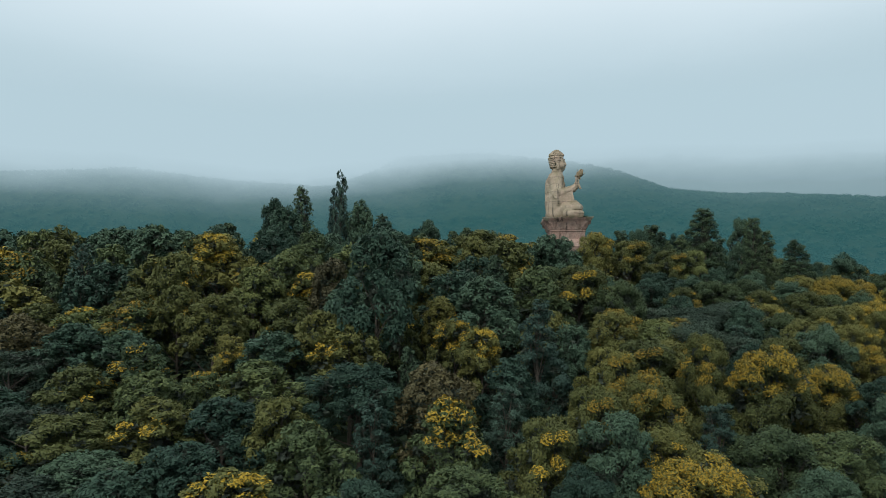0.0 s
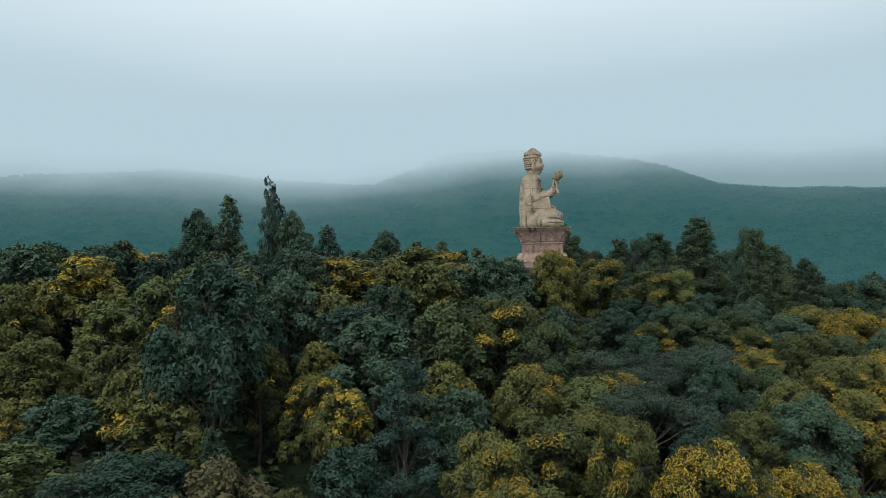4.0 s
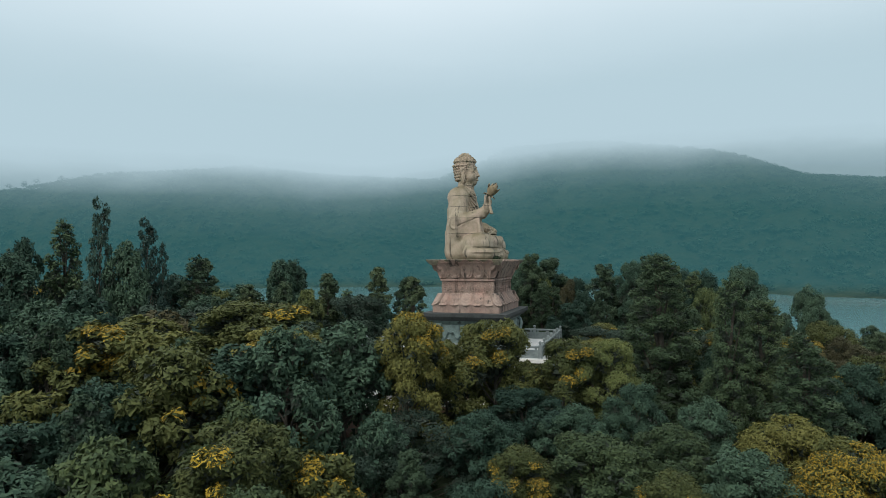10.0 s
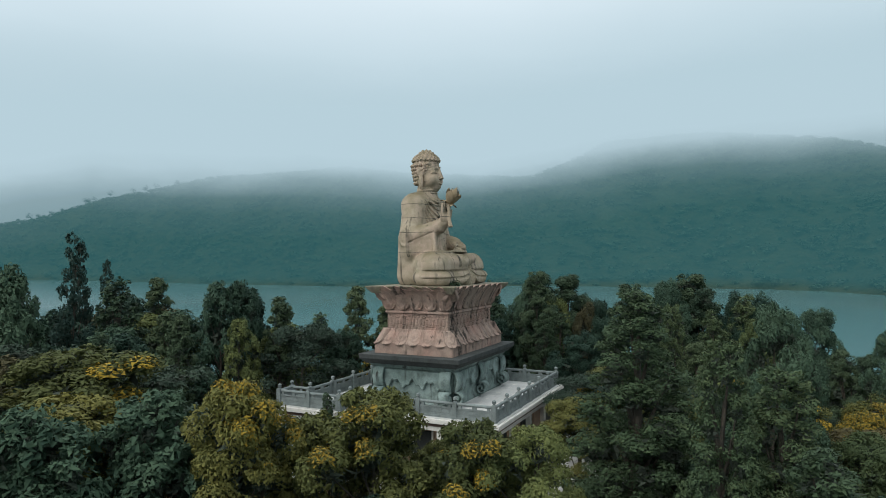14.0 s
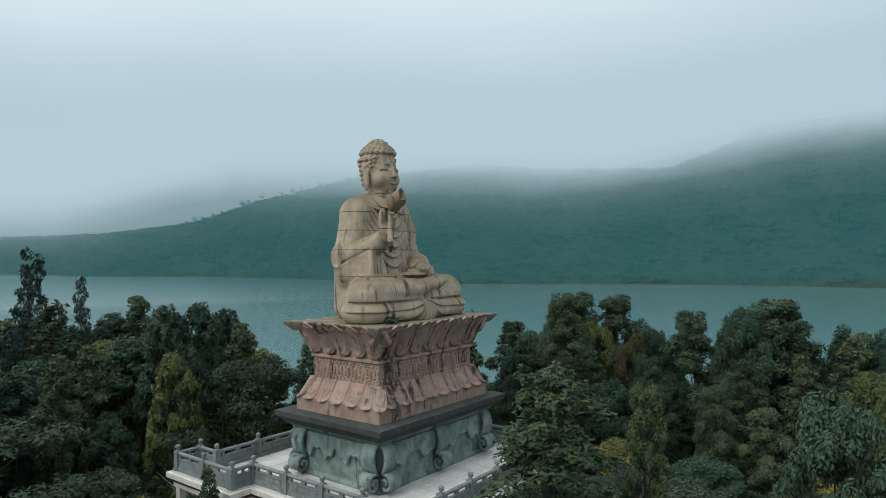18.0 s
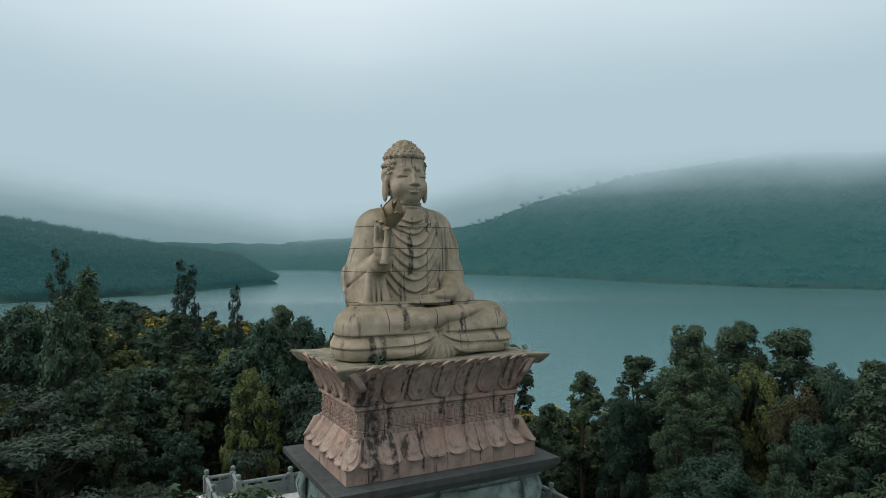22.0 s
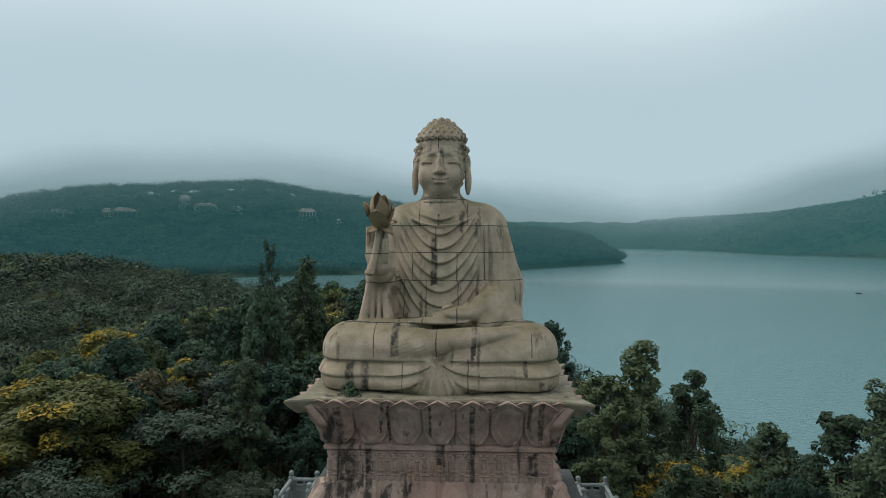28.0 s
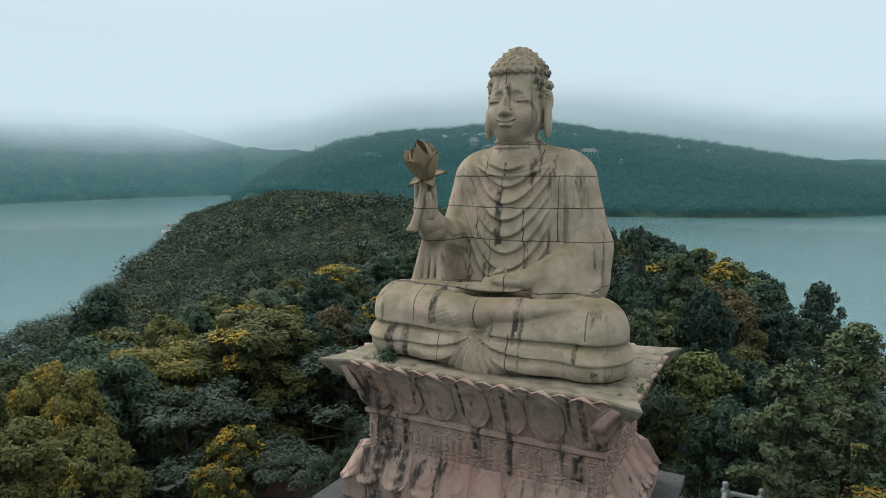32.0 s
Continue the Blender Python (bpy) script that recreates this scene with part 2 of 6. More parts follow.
M_CAP = stone("dark_cap_stone", (0.075, 0.08, 0.078), (0.04, 0.043, 0.042), (0.06, 0.07, 0.068), streak=0.5)
M_RAIL = stone("balustrade_stone", (0.25, 0.285, 0.28), (0.14, 0.165, 0.16), (0.215, 0.255, 0.25), streak=0.5)
M_PAVE = plain("pale_paving", (0.60, 0.60, 0.58), (0.44, 0.45, 0.44), 1.2, 0.6)
M_WALL = plain("tan_wall_tile", (0.40, 0.27, 0.18), (0.30, 0.20, 0.14), 2.0, 0.6)
M_WHITE = plain("white_paint", (0.72, 0.70, 0.66), (0.58, 0.57, 0.53), 2.0, 0.6)
M_BROWN = plain("brown_fascia", (0.11, 0.06, 0.05), (0.07, 0.045, 0.04), 3.0, 0.6)
M_DARK = plain("dark_recess", (0.04, 0.045, 0.045), (0.025, 0.03, 0.03), 2.0, 0.8)
M_BARK = plain("bark", (0.085, 0.070, 0.052), (0.04, 0.035, 0.028), 6.0, 0.9, 0.6, 0.04)
# dark colour that paints the shade inside tree crowns
M_SHADE_OR_TWIG = plain("crown_inner_shade", (0.042, 0.056, 0.038), (0.026, 0.037, 0.026), 4.0, 0.95, 0.6, 0.05)
M_SOIL = plain("forest_soil", (0.075, 0.055, 0.035), (0.035, 0.032, 0.02), 0.35, 0.95, 0.6, 0.2)
M_LOTUS = stone("bronze_lotus", (0.38, 0.30, 0.19), (0.24, 0.18, 0.11), (0.34, 0.25, 0.16), streak=0.3)
M_LEAF = {
    "broad": leaf("olive_foliage", (0.035, 0.056, 0.029), (0.072, 0.100, 0.042), (0.140, 0.158, 0.052)),
    "dark": leaf("dark_foliage", (0.021, 0.044, 0.032), (0.040, 0.075, 0.050), (0.072, 0.117, 0.070)),
    # darker copy of dark_foliage: the ridge woods' shade is put into its colour
    "deep": leaf("dimmed_dark_foliage", (0.009, 0.021, 0.015), (0.018, 0.036, 0.024), (0.030, 0.053, 0.031)),
    "layer": leaf("grey_foliage", (0.023, 0.040, 0.029), (0.040, 0.063, 0.044), (0.066, 0.092, 0.062)),
    "tall": leaf("gum_foliage", (0.026, 0.047, 0.030), (0.048, 0.076, 0.042), (0.086, 0.114, 0.056)),
    "fir": leaf("bluegreen_foliage", (0.022, 0.046, 0.038), (0.038, 0.070, 0.054), (0.060, 0.100, 0.072)),
    "cone": leaf("evergreen_foliage", (0.029, 0.051, 0.030), (0.055, 0.086, 0.043), (0.103, 0.132, 0.057)),
    "brown": leaf("russet_foliage", (0.046, 0.046, 0.026), (0.078, 0.072, 0.036), (0.115, 0.098, 0.042)),
    "gold": leaf("golden_foliage", (0.052, 0.066, 0.025), (0.094, 0.104, 0.034), (0.163, 0.152, 0.042)),
    "flower": leaf("yellow_blossom", (0.18, 0.125, 0.022), (0.30, 0.205, 0.026), (0.43, 0.30, 0.034)),
}

# ---- building helpers ----
def mesh_from(name, verts, faces, mat=None, smooth=False):
    me = bpy.data.meshes.new(name)
    me.from_pydata([tuple(v) for v in verts], [], faces)
    if mat:
        me.materials.append(mat)
    if smooth:
        me.polygons.foreach_set("use_smooth", [True] * len(me.polygons))
    me.update()
    return me


def quick_mesh(name, verts, faces, mat, smooth=False):
    """A mesh from numpy arrays: verts (n, 3), faces (m, k) with k corners each."""
    me = bpy.data.meshes.new(name)
    n, m, k = len(verts), len(faces), faces.shape[1]
    me.vertices.add(n)
    me.vertices.foreach_set("co", np.asarray(verts, np.float32).ravel())
    me.loops.add(m * k)
    me.loops.foreach_set("vertex_index", np.asarray(faces, np.int32).ravel())
    me.polygons.add(m)
    me.polygons.foreach_set("loop_start", np.arange(0, m * k, k, dtype=np.int32))
    me.polygons.foreach_set("use_smooth", np.full(m, smooth))
    me.materials.append(mat)
    me.update(calc_edges=True)
    me.validate()
    return me


def part(name, data, mat, parent, label=""):
    """One mesh object under a thing or a part; data is a bmesh or a mesh."""
    if isinstance(data, bmesh.types.BMesh):
        me = bpy.data.meshes.new(name)
        data.to_mesh(me)
        data.free()
        data = me
    if mat and not data.materials:
        data.materials.append(mat)
    ob = new(name, data)
    ob.parent = parent
    if label:
        ob["label"] = label
    return ob


def box_bm(x0, x1, y0, y1, z0, z1, bevel=0.0):
    bm = bmesh.new()
    bmesh.ops.create_cube(bm, size=1)
    for v in bm.verts:
        v.co = ((x0 + x1) / 2 + v.co.x * (x1 - x0), (y0 + y1) / 2 + v.co.y * (y1 - y0), (z0 + z1) / 2 + v.co.z * (z1 - z0))
    if bevel:
        bmesh.ops.bevel(bm, geom=bm.edges[:], offset=bevel, segments=2, affect="EDGES")
    return bm


def smooth01(a, b, x):
    t = np.clip((x - a) / (b - a), 0, 1)
    return t * t * (3 - 2 * t)


def lumps(x, y, scale, seed=0):
    """Smooth repeatable unevenness between about -1 and 1."""
    x, y = x / scale, y / scale
    s = seed * 1.7
    return (np.sin(1.3 * x + 0.7 * y + s) + np.sin(-0.9 * x + 1.6 * y + 2.1 * s) + 0.6 * np.sin(2.7 * x - 1.9 * y + s) + 0.5 * np.sin(3.1 * x + 3.7 * y + 0.3 * s)) / 3.1


# ---- the lie of the land ----
# the wooded ridge that carries the statue: crest points x, y, height
CREST = ((60, 95, 6), (11, 80, 13.9), (-60, 58, 13), (-150, -12, 12), (-270, -125, 12), (-430, -310, 8), (-570, -440, 12))
# the hills round the lake, by azimuth from the statue: azimuth, shore distance, ridge distance, ridge height
HILLS = ((0, 900, 1700, 90), (40, 800, 1500, 100), (58, 700, 1550, 150), (63, 700, 1550, 168), (69, 720, 1550, 184), (72, 735, 1560, 188), (77, 760, 1600, 210), (84, 900, 1650, 290),
         (93, 930, 1650, 325), (101, 960, 1650, 315), (105, 960, 1650, 262), (108, 960, 1650, 235), (116, 960, 1600, 236), (125, 970, 1600, 250), (136, 1150, 1650, 226),
         (144, 1450, 1900, 186), (149, 1600, 2150, 138), (156, 1750, 2400, 108), (163, 2400, 2950, 110), (167, 2500, 3000, 95),
         (225, 1650, 2200, 120), (234, 1400, 2000, 190), (243, 1200, 1900, 190), (270, 1100, 1800, 120), (320, 1000, 1700, 90), (360, 900, 1700, 90))
# the hill with the temples, likewise
TEMPLE = ((166.5, 1140, 1141, -16), (168, 1080, 1130, -2), (170, 1000, 1120, 24), (177, 800, 1090, 42), (185, 740, 1060, 70), (192, 730, 1040, 86), (199, 720, 1000, 103),
          (204, 710, 980, 96), (212, 700, 960, 84), (217, 690, 940, 68), (222, 700, 920, 36), (226, 800, 900, -5), (228, 850, 880, -18))


def ground_height(x, y):
    x, y = np.asarray(x, float), np.asarray(y, float)
    best = np.full(x.shape, -60.0)
    for (ax, ay, ah), (bx, by, bh) in zip(CREST, CREST[1:]):
        dx, dy = bx - ax, by - ay
        k = np.clip(((x - ax) * dx + (y - ay) * dy) / (dx * dx + dy * dy), 0, 1)
        d = np.hypot(x - ax - k * dx, y - ay - k * dy)
        fall = np.where(dx * (y - ay) - dy * (x - ax) < 0, 0.42, 0.285)
        best = np.maximum(best, ah + (bh - ah) * k - fall * (np.sqrt(np.maximum(d - 9, 0) ** 2 + 36) - 6))
    best = best + 1.0 * lumps(x, y, 16, 1) * smooth01(16, 40, np.hypot(x - 11, y - 81))
    r, az = np.hypot(x - 11, y - 81), np.degrees(np.arctan2(y - 81, x - 11)) % 360
    for table, back in ((HILLS, 0.0), (TEMPLE, 0.25)):
        t = np.array(table, float)
        shore, ridge, high = (np.interp(az, t[:, 0], t[:, k], left=None if back == 0 else 1e5, right=None if back == 0 else 1e5) for k in (1, 2, 3))
        high = np.where(ridge > 5e4, -60, high)
        up = smooth01(shore - 40, ridge, r) ** 0.85
        z = WATER - 6 + (high - WATER + 6) * up
        z = np.where(r > ridge, high - (r - ridge) * (0.12 + back), z)
        spur = (high - WATER) * (0.12 * lumps(r * np.cos(np.radians(az)), r * np.sin(np.radians(az)), 95, 3) + 0.15 * lumps(70 * az, 0.45 * r, 330, 6)) * up * (1 - smooth01(0.75, 1.0, up))
        best = np.maximum(best, np.where(up > 0, z + spur, -60))
    return np.maximum(best, WATER - 8)


def polar_sheet(name, mat):
    az = np.radians(np.arange(0, 360, 0.75))
    rr = np.concatenate([np.linspace(0, 120, 34), np.geomspace(126, 3600, 110)])
    A, R = np.meshgrid(az, rr, indexing="ij")
    X, Y = 11 + R * np.cos(A), 81 + R * np.sin(A)
    Z = ground_height(X, Y)
    far = smooth01(500, 800, R) * (Z > WATER + 2)
    Z = Z + far * (4.5 * lumps(X, Y, 11, 5) + 6.0 * lumps(X, Y, 37, 2))
    na, nr = len(az), len(rr)
    i, j = np.meshgrid(np.arange(na), np.arange(nr - 1), indexing="ij")
    i2 = (i + 1) % na
    faces = np.stack([i * nr + j, i * nr + j + 1, i2 * nr + j + 1, i2 * nr + j], -1).reshape(-1, 4)
    return quick_mesh(name, np.stack([X, Y, Z], -1).reshape(-1, 3), faces, mat, True)


def hill_material():
    m, nt, bsdf, out = material("wooded_ground")
    clump = nt.nodes.new("ShaderNodeTexVoronoi")
    clump.inputs["Scale"].default_value = 0.085
    co = nt.nodes.new("ShaderNodeTexCoord").outputs["Object"]
    nt.links.new(co, clump.inputs["Vector"])
    col = mixed(nt, ramp_of(nt, noise_of(nt, 0.012, 6), ((0.35, 0.0), (0.65, 1.0))), (0.020, 0.036, 0.022), (0.036, 0.054, 0.028))
    col = mixed(nt, ramp_of(nt, noise_of(nt, 0.06, 5), ((0.4, 0.0), (0.7, 0.7))), col, (0.055, 0.062, 0.030))
    nt.links.new(col, bsdf.inputs["Base Color"])
    bsdf.inputs["Roughness"].default_value = 0.9
    bsdf.inputs["Specular IOR Level"].default_value = 0.1
    h = math_node(nt, "SUBTRACT", math_node(nt, "MULTIPLY", noise_of(nt, 0.09, 5), 1.5), clump.outputs["Distance"])
    bumped(nt, bsdf, h, 0.8, 5.0)
    return m


def water_material():
    m, nt, bsdf, out = material("lake_water")
    col = mixed(nt, noise_of(nt, 0.004, 4), (0.066, 0.146, 0.154), (0.080, 0.168, 0.176))
    nt.links.new(col, bsdf.inputs["Base Color"])
    bsdf.inputs["Roughness"].default_value = 0.20
    bsdf.inputs["IOR"].default_value = 1.33
    bumped(nt, bsdf, noise_of(nt, 0.9, 5, stretch=(1, 1, 1)), 0.45, 0.35)
    return m


M_HILL = hill_material()
tagged(new("ground", polar_sheet("ground", M_HILL)), "wooded hills and ridge round a reservoir lake", "ground", kind="structure")
bm = bmesh.new()
bmesh.ops.create_circle(bm, cap_ends=True, segments=96, radius=3600, matrix=Matrix.Translation((11, 81, WATER)))
lake = part("water", bm, water_material(), None)
tagged(lake, "calm teal lake water between wooded hills", "lake", kind="structure")


# ---- low cloud, and haze painted on glowing sheets ----
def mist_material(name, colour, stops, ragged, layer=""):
    """A glowing see-through sheet for cloud or haze: density follows height above the lake, with ragged edges; stops of
    (height, density).
    """
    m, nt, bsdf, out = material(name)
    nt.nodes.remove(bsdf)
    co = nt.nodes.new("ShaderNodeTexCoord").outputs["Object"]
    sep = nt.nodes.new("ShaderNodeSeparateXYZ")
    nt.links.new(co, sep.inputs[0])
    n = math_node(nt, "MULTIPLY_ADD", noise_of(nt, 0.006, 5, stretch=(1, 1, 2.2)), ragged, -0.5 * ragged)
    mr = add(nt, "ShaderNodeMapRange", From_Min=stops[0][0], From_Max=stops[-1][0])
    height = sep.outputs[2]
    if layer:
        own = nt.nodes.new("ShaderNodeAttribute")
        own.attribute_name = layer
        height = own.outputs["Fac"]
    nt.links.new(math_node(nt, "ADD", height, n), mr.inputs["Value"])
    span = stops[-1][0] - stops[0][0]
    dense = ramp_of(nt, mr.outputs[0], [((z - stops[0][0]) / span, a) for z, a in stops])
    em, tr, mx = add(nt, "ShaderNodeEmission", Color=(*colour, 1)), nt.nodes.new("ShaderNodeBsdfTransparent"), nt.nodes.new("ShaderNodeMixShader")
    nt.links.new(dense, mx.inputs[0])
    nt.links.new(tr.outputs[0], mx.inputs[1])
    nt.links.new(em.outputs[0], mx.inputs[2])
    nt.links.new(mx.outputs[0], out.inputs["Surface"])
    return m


def mist_bank(name, rows, z0, z1, mat, label):
    """An upright sheet over the lake that carries painted haze, through (azimuth, distance) rows."""
    t = np.array(rows, float)
    az = np.arange(t[0, 0], t[-1, 0] + 0.5, 1.0)
    r = np.interp(az, t[:, 0], t[:, 1])
    x, y = 11 + r * np.cos(np.radians(az)), 81 + r * np.sin(np.radians(az))
    n = len(az)
    v = np.concatenate([np.stack([x, y, np.full(n, z0)], -1), np.stack([x, y, np.full(n, z1)], -1)])
    f = np.stack([np.arange(n - 1), np.arange(1, n), np.arange(1, n) + n, np.arange(n - 1) + n], -1)
    ob = new(name, quick_mesh(name, v, f, mat))
    ob.visible_shadow = False
    return tagged(ob, label, "mist", kind="structure")


def cloud_bank(name, rows, r, mat, label):
    """An upright glowing sheet for the low cloud, its base set round the lake to fit the camera's view: (azimuth, base
    elevation in degrees) rows; the sheet follows it.
    """
    t = np.array(rows, float)
    az = np.arange(0, 361, 1.0)
    base = 29 + r * np.tan(np.radians(np.interp(az, t[:, 0], t[:, 1])))
    up = np.linspace(-3, 12, 31) * 22.0
    A, U = np.meshgrid(az, up, indexing="ij")
    X, Y = 11 + r * np.cos(np.radians(A)), 81 + r * np.sin(np.radians(A))
    Z = base[:, None] + U
    na, nu = A.shape
    i, j = np.meshgrid(np.arange(na - 1), np.arange(nu - 1), indexing="ij")
    f = np.stack([i * nu + j, (i + 1) * nu + j, (i + 1) * nu + j + 1, i * nu + j + 1], -1).reshape(-1, 4)
    me = quick_mesh(name, np.stack([X, Y, Z], -1).reshape(-1, 3), f, mat)
    att = me.attributes.new("over_base", "FLOAT", "POINT")
    att.data.foreach_set("value", U.astype(np.float32).ravel())
    ob = new(name, me)
    ob.visible_shadow = False
    return tagged(ob, label, "cloud", kind="structure")


# distance haze, painted as the glow of two see-through sheets
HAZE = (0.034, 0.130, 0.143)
CLOUD = (0.46, 0.595, 0.65)
M_CLOUD = mist_material("low_cloud", CLOUD, ((-40, 0.0), (-16, 0.05), (0, 0.16), (14, 0.48), (26, 0.86), (38, 1.0), (90, 1.0), (240, 0.0)), 26, "over_base")
cloud_bank("backdrop_cloud", ((0, 5), (55, 6.2), (70, 6.8), (80, 7.8), (90, 8.0), (97, 7.6), (105, 6.6), (112, 5.5), (120, 5.3), (130, 5.5), (138, 5.5), (146, 5.2), (153, 3.6), (160, 1.6), (165, 1.4), (171, 2.2), (180, 3.4), (185, 4.4), (192, 5.4), (199, 6.2), (212, 5.4), (220, 3.0), (230, 1.6), (243, 1.6), (270, 4), (360, 5)),
           610, M_CLOUD, "grey low cloud over the mountain tops")
mist_bank("backdrop_far_haze", ((0, 840), (60, 665), (77, 690), (84, 830), (125, 890), (136, 1060), (146, 1320), (160, 1700), (168, 1900), (190, 1900), (215, 1900), (226, 1500), (243, 1100), (300, 940), (360, 840)),
          WATER, 300, mist_material("far_haze_glow", HAZE, ((-14, 0.0), (4, 0.36), (150, 0.42), (280, 0.0)), 30), "glowing teal sheet that paints haze before the far hills")
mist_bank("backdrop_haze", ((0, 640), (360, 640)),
          WATER, 260, mist_material("near_haze_glow", HAZE, ((-14, 0.0), (6, 0.43), (120, 0.46), (240, 0.0)), 30), "glowing sheet that paints thin haze over the lake")

# ---- the carved pedestal ----
CX, CY = 11.40, 81.45
SLAB_Z, BASE_Z, FLOOR_Z, YARD_Z = 24.70, 20.66, 17.80, 14.30
PED_Z = SLAB_Z - FLOOR_Z


def loft_rect(profile, wobble=0.0):
    """Rectangular moulding: profile rows of (half depth, half width, height), from below upwards, closed at both ends."""
    v, f = [], []
    for hx, hy, z in profile:
        v += [(-hx, -hy, z), (hx, -hy, z), (hx, hy, z), (-hx, hy, z)]
    n = len(profile)
    for i in range(n - 1):
        for k in range(4):
            k2 = (k + 1) % 4
            f.append((4 * i + k, 4 * i + k2, 4 * i + 4 + k2, 4 * i + 4 + k))
    f += [(3, 2, 1, 0), tuple(4 * n - 4 + k for k in range(4))]
    return mesh_from("moulding", v, f)


def petal_mesh(width, z_low, z_high, out_low, out_high, pointed_up, curve, name="petal"):
    """A carved lotus petal: a bulging shield with a raised rim, thick at the back; x points outwards from the wall."""
    nu, nv, v, f = 23, 19, [], []
    for j in range(nv):
        t = j / (nv - 1)
        if pointed_up:
            w = (math.sqrt(max(0.0, 1 - (1 - t / 0.36) ** 2)) if t < 0.36 else 1.0) * (1.0 if t < 0.80 else 1 - 0.92 * ((t - 0.80) / 0.20) ** 1.3)
        else:
            w = (0.80 + 0.20 * (1 - t)) * (1.0 if t > 0.30 else math.sqrt(max(0.0, 1 - (1 - t / 0.30) ** 2.0)))
        w = max(w, 0.06) * width / 2
        z = z_low + (z_high - z_low) * t
        out = out_low + (out_high - out_low) * (t ** curve)
        end = t - 0.05
        for i in range(nu):
            u = -1 + 2 * i / (nu - 1)
            rim = 0.065 * math.exp(-((abs(u) - 0.90) / 0.07) ** 2) + 0.055 * math.exp(-(end / 0.05) ** 2) * (abs(u) < 0.93)
            disc = math.hypot(u / 0.66, (t - (0.44 if pointed_up else 0.62)) / 0.34)
            ring = 0.050 * math.exp(-((disc - 1) / 0.10) ** 2)
            dome = (0.11 if pointed_up else 0.09) * (1 - u * u) * math.sin(math.pi * min(1, 0.15 + 0.8 * t))
            v.append((out + 0.04 + dome + rim + ring - 0.06 * (abs(u) > 0.97), u * w, z))
    for j in range(nv - 1):
        for i in range(nu - 1):
            a = j * nu + i
            f.append((a, a + 1, a + nu + 1, a + nu))
    n = len(v)
    ring = [i for i in range(nu)] + [j * nu + nu - 1 for j in range(1, nv)] + [(nv - 1) * nu + i for i in range(nu - 2, -1, -1)] + [j * nu for j in range(nv - 2, 0, -1)]
    v += [(v[k][0] - 0.22, v[k][1] * 0.98, v[k][2]) for k in ring]
    for q in range(len(ring)):
        q2 = (q + 1) % len(ring)
        f.append((ring[q2], ring[q], n + q, n + q2))
    return mesh_from(name, v, f, M_PINK, True)


def relief_mesh():
    """One bay of the carved frieze: a scroll over a small niche between balusters, and a fringe below."""
    bm = bmesh.new()

    def blob(y, z, sy, sz, sx=0.05, x=0.0, seg=8):
        bmesh.ops.create_uvsphere(bm, u_segments=seg, v_segments=6, radius=1, matrix=Matrix.Translation((x, y, z)) @ Matrix.Diagonal((sx, sy, sz, 1)))
    for s in (-1, 1):
        blob(s * 0.19, 0.50, 0.035, 0.17, 0.055)
        blob(s * 0.19, 0.70, 0.05, 0.035, 0.065)
        blob(s * 0.19, 0.31, 0.05, 0.035, 0.065)
        blob(s * 0.105, 0.90, 0.075, 0.055, 0.07)
        blob(s * 0.05, 0.805, 0.06, 0.04, 0.055)
        blob(s * 0.10, 0.12, 0.085, 0.11, 0.05)
    blob(0, 0.56, 0.075, 0.13, 0.07)
    blob(0, 0.40, 0.10, 0.07, 0.065)
    blob(0, 0.71, 0.05, 0.05, 0.06)
    blob(0, 0.245, 0.22, 0.03, 0.06)
    blob(0, 0.98, 0.21, 0.035, 0.06)
    me = bpy.data.meshes.new("relief")
    bm.to_mesh(me)
    bm.free()
    me.materials.append(M_PINK)
    me.polygons.foreach_set("use_smooth", [True] * len(me.polygons))
    return me


PEDESTAL = tagged(new("pedestal"), "carved pink granite lotus pedestal on a grey stone base", "pedestal")
PEDESTAL.location = (CX, CY, FLOOR_Z)


def flared_slab(rows):
    """A slab whose corners sweep out to points: rows of (inset, height), from below upwards."""
    v, f = [], []
    for inset, z in rows:
        for sx, sy in ((-1, -1), (1, -1), (1, 1), (-1, 1)):
            tri = [(2.66, 3.45), (2.98, 4.40), (2.05, 4.06)]
            tri = tri if sx * sy > 0 else tri[::-1]
            v += [(sx * (px - inset), sy * (py - inset), z) for px, py in tri]
    n = 12
    for i in range(len(rows) - 1):
        for k in range(n):
            k2 = (k + 1) % n
            f.append((n * i + k, n * i + k2, n * i + n + k2, n * i + n + k))
    f += [tuple(range(n - 1, -1, -1)), tuple(n * (len(rows) - 1) + k for k in range(n))]
    return mesh_from("top_slab", v, f)


part("top_slab", flared_slab(((0.30, PED_Z - 0.42), (0.10, PED_Z - 0.20), (0.0, PED_Z - 0.05), (0.02, PED_Z))), M_SLAB, PEDESTAL, "mossy stained stone top slab")
up_lo, up_hi = 23.22 - FLOOR_Z, 24.46 - FLOOR_Z
part("upper_core", loft_rect(((2.02, 3.33, up_lo - 0.02), (2.04, 3.36, up_lo + 0.3), (2.18, 3.52, up_lo + 0.62), (2.42, 3.78, up_lo + 0.95), (2.68, 4.06, up_hi - 0.02))), M_PINK, PEDESTAL)
part("neck_moulding", loft_rect(((2.06, 3.37, up_lo - 0.20), (2.13, 3.44, up_lo - 0.15), (2.13, 3.44, up_lo - 0.06), (2.06, 3.37, up_lo))), M_PINK, PEDESTAL)
part("frieze", loft_rect(((2.03, 3.34, 22.05 - FLOOR_Z), (2.03, 3.34, up_lo - 0.20))), M_PINK, PEDESTAL, "pink granite band carved in relief")
lo_lo, lo_hi = 21.30 - FLOOR_Z, 22.10 - FLOOR_Z
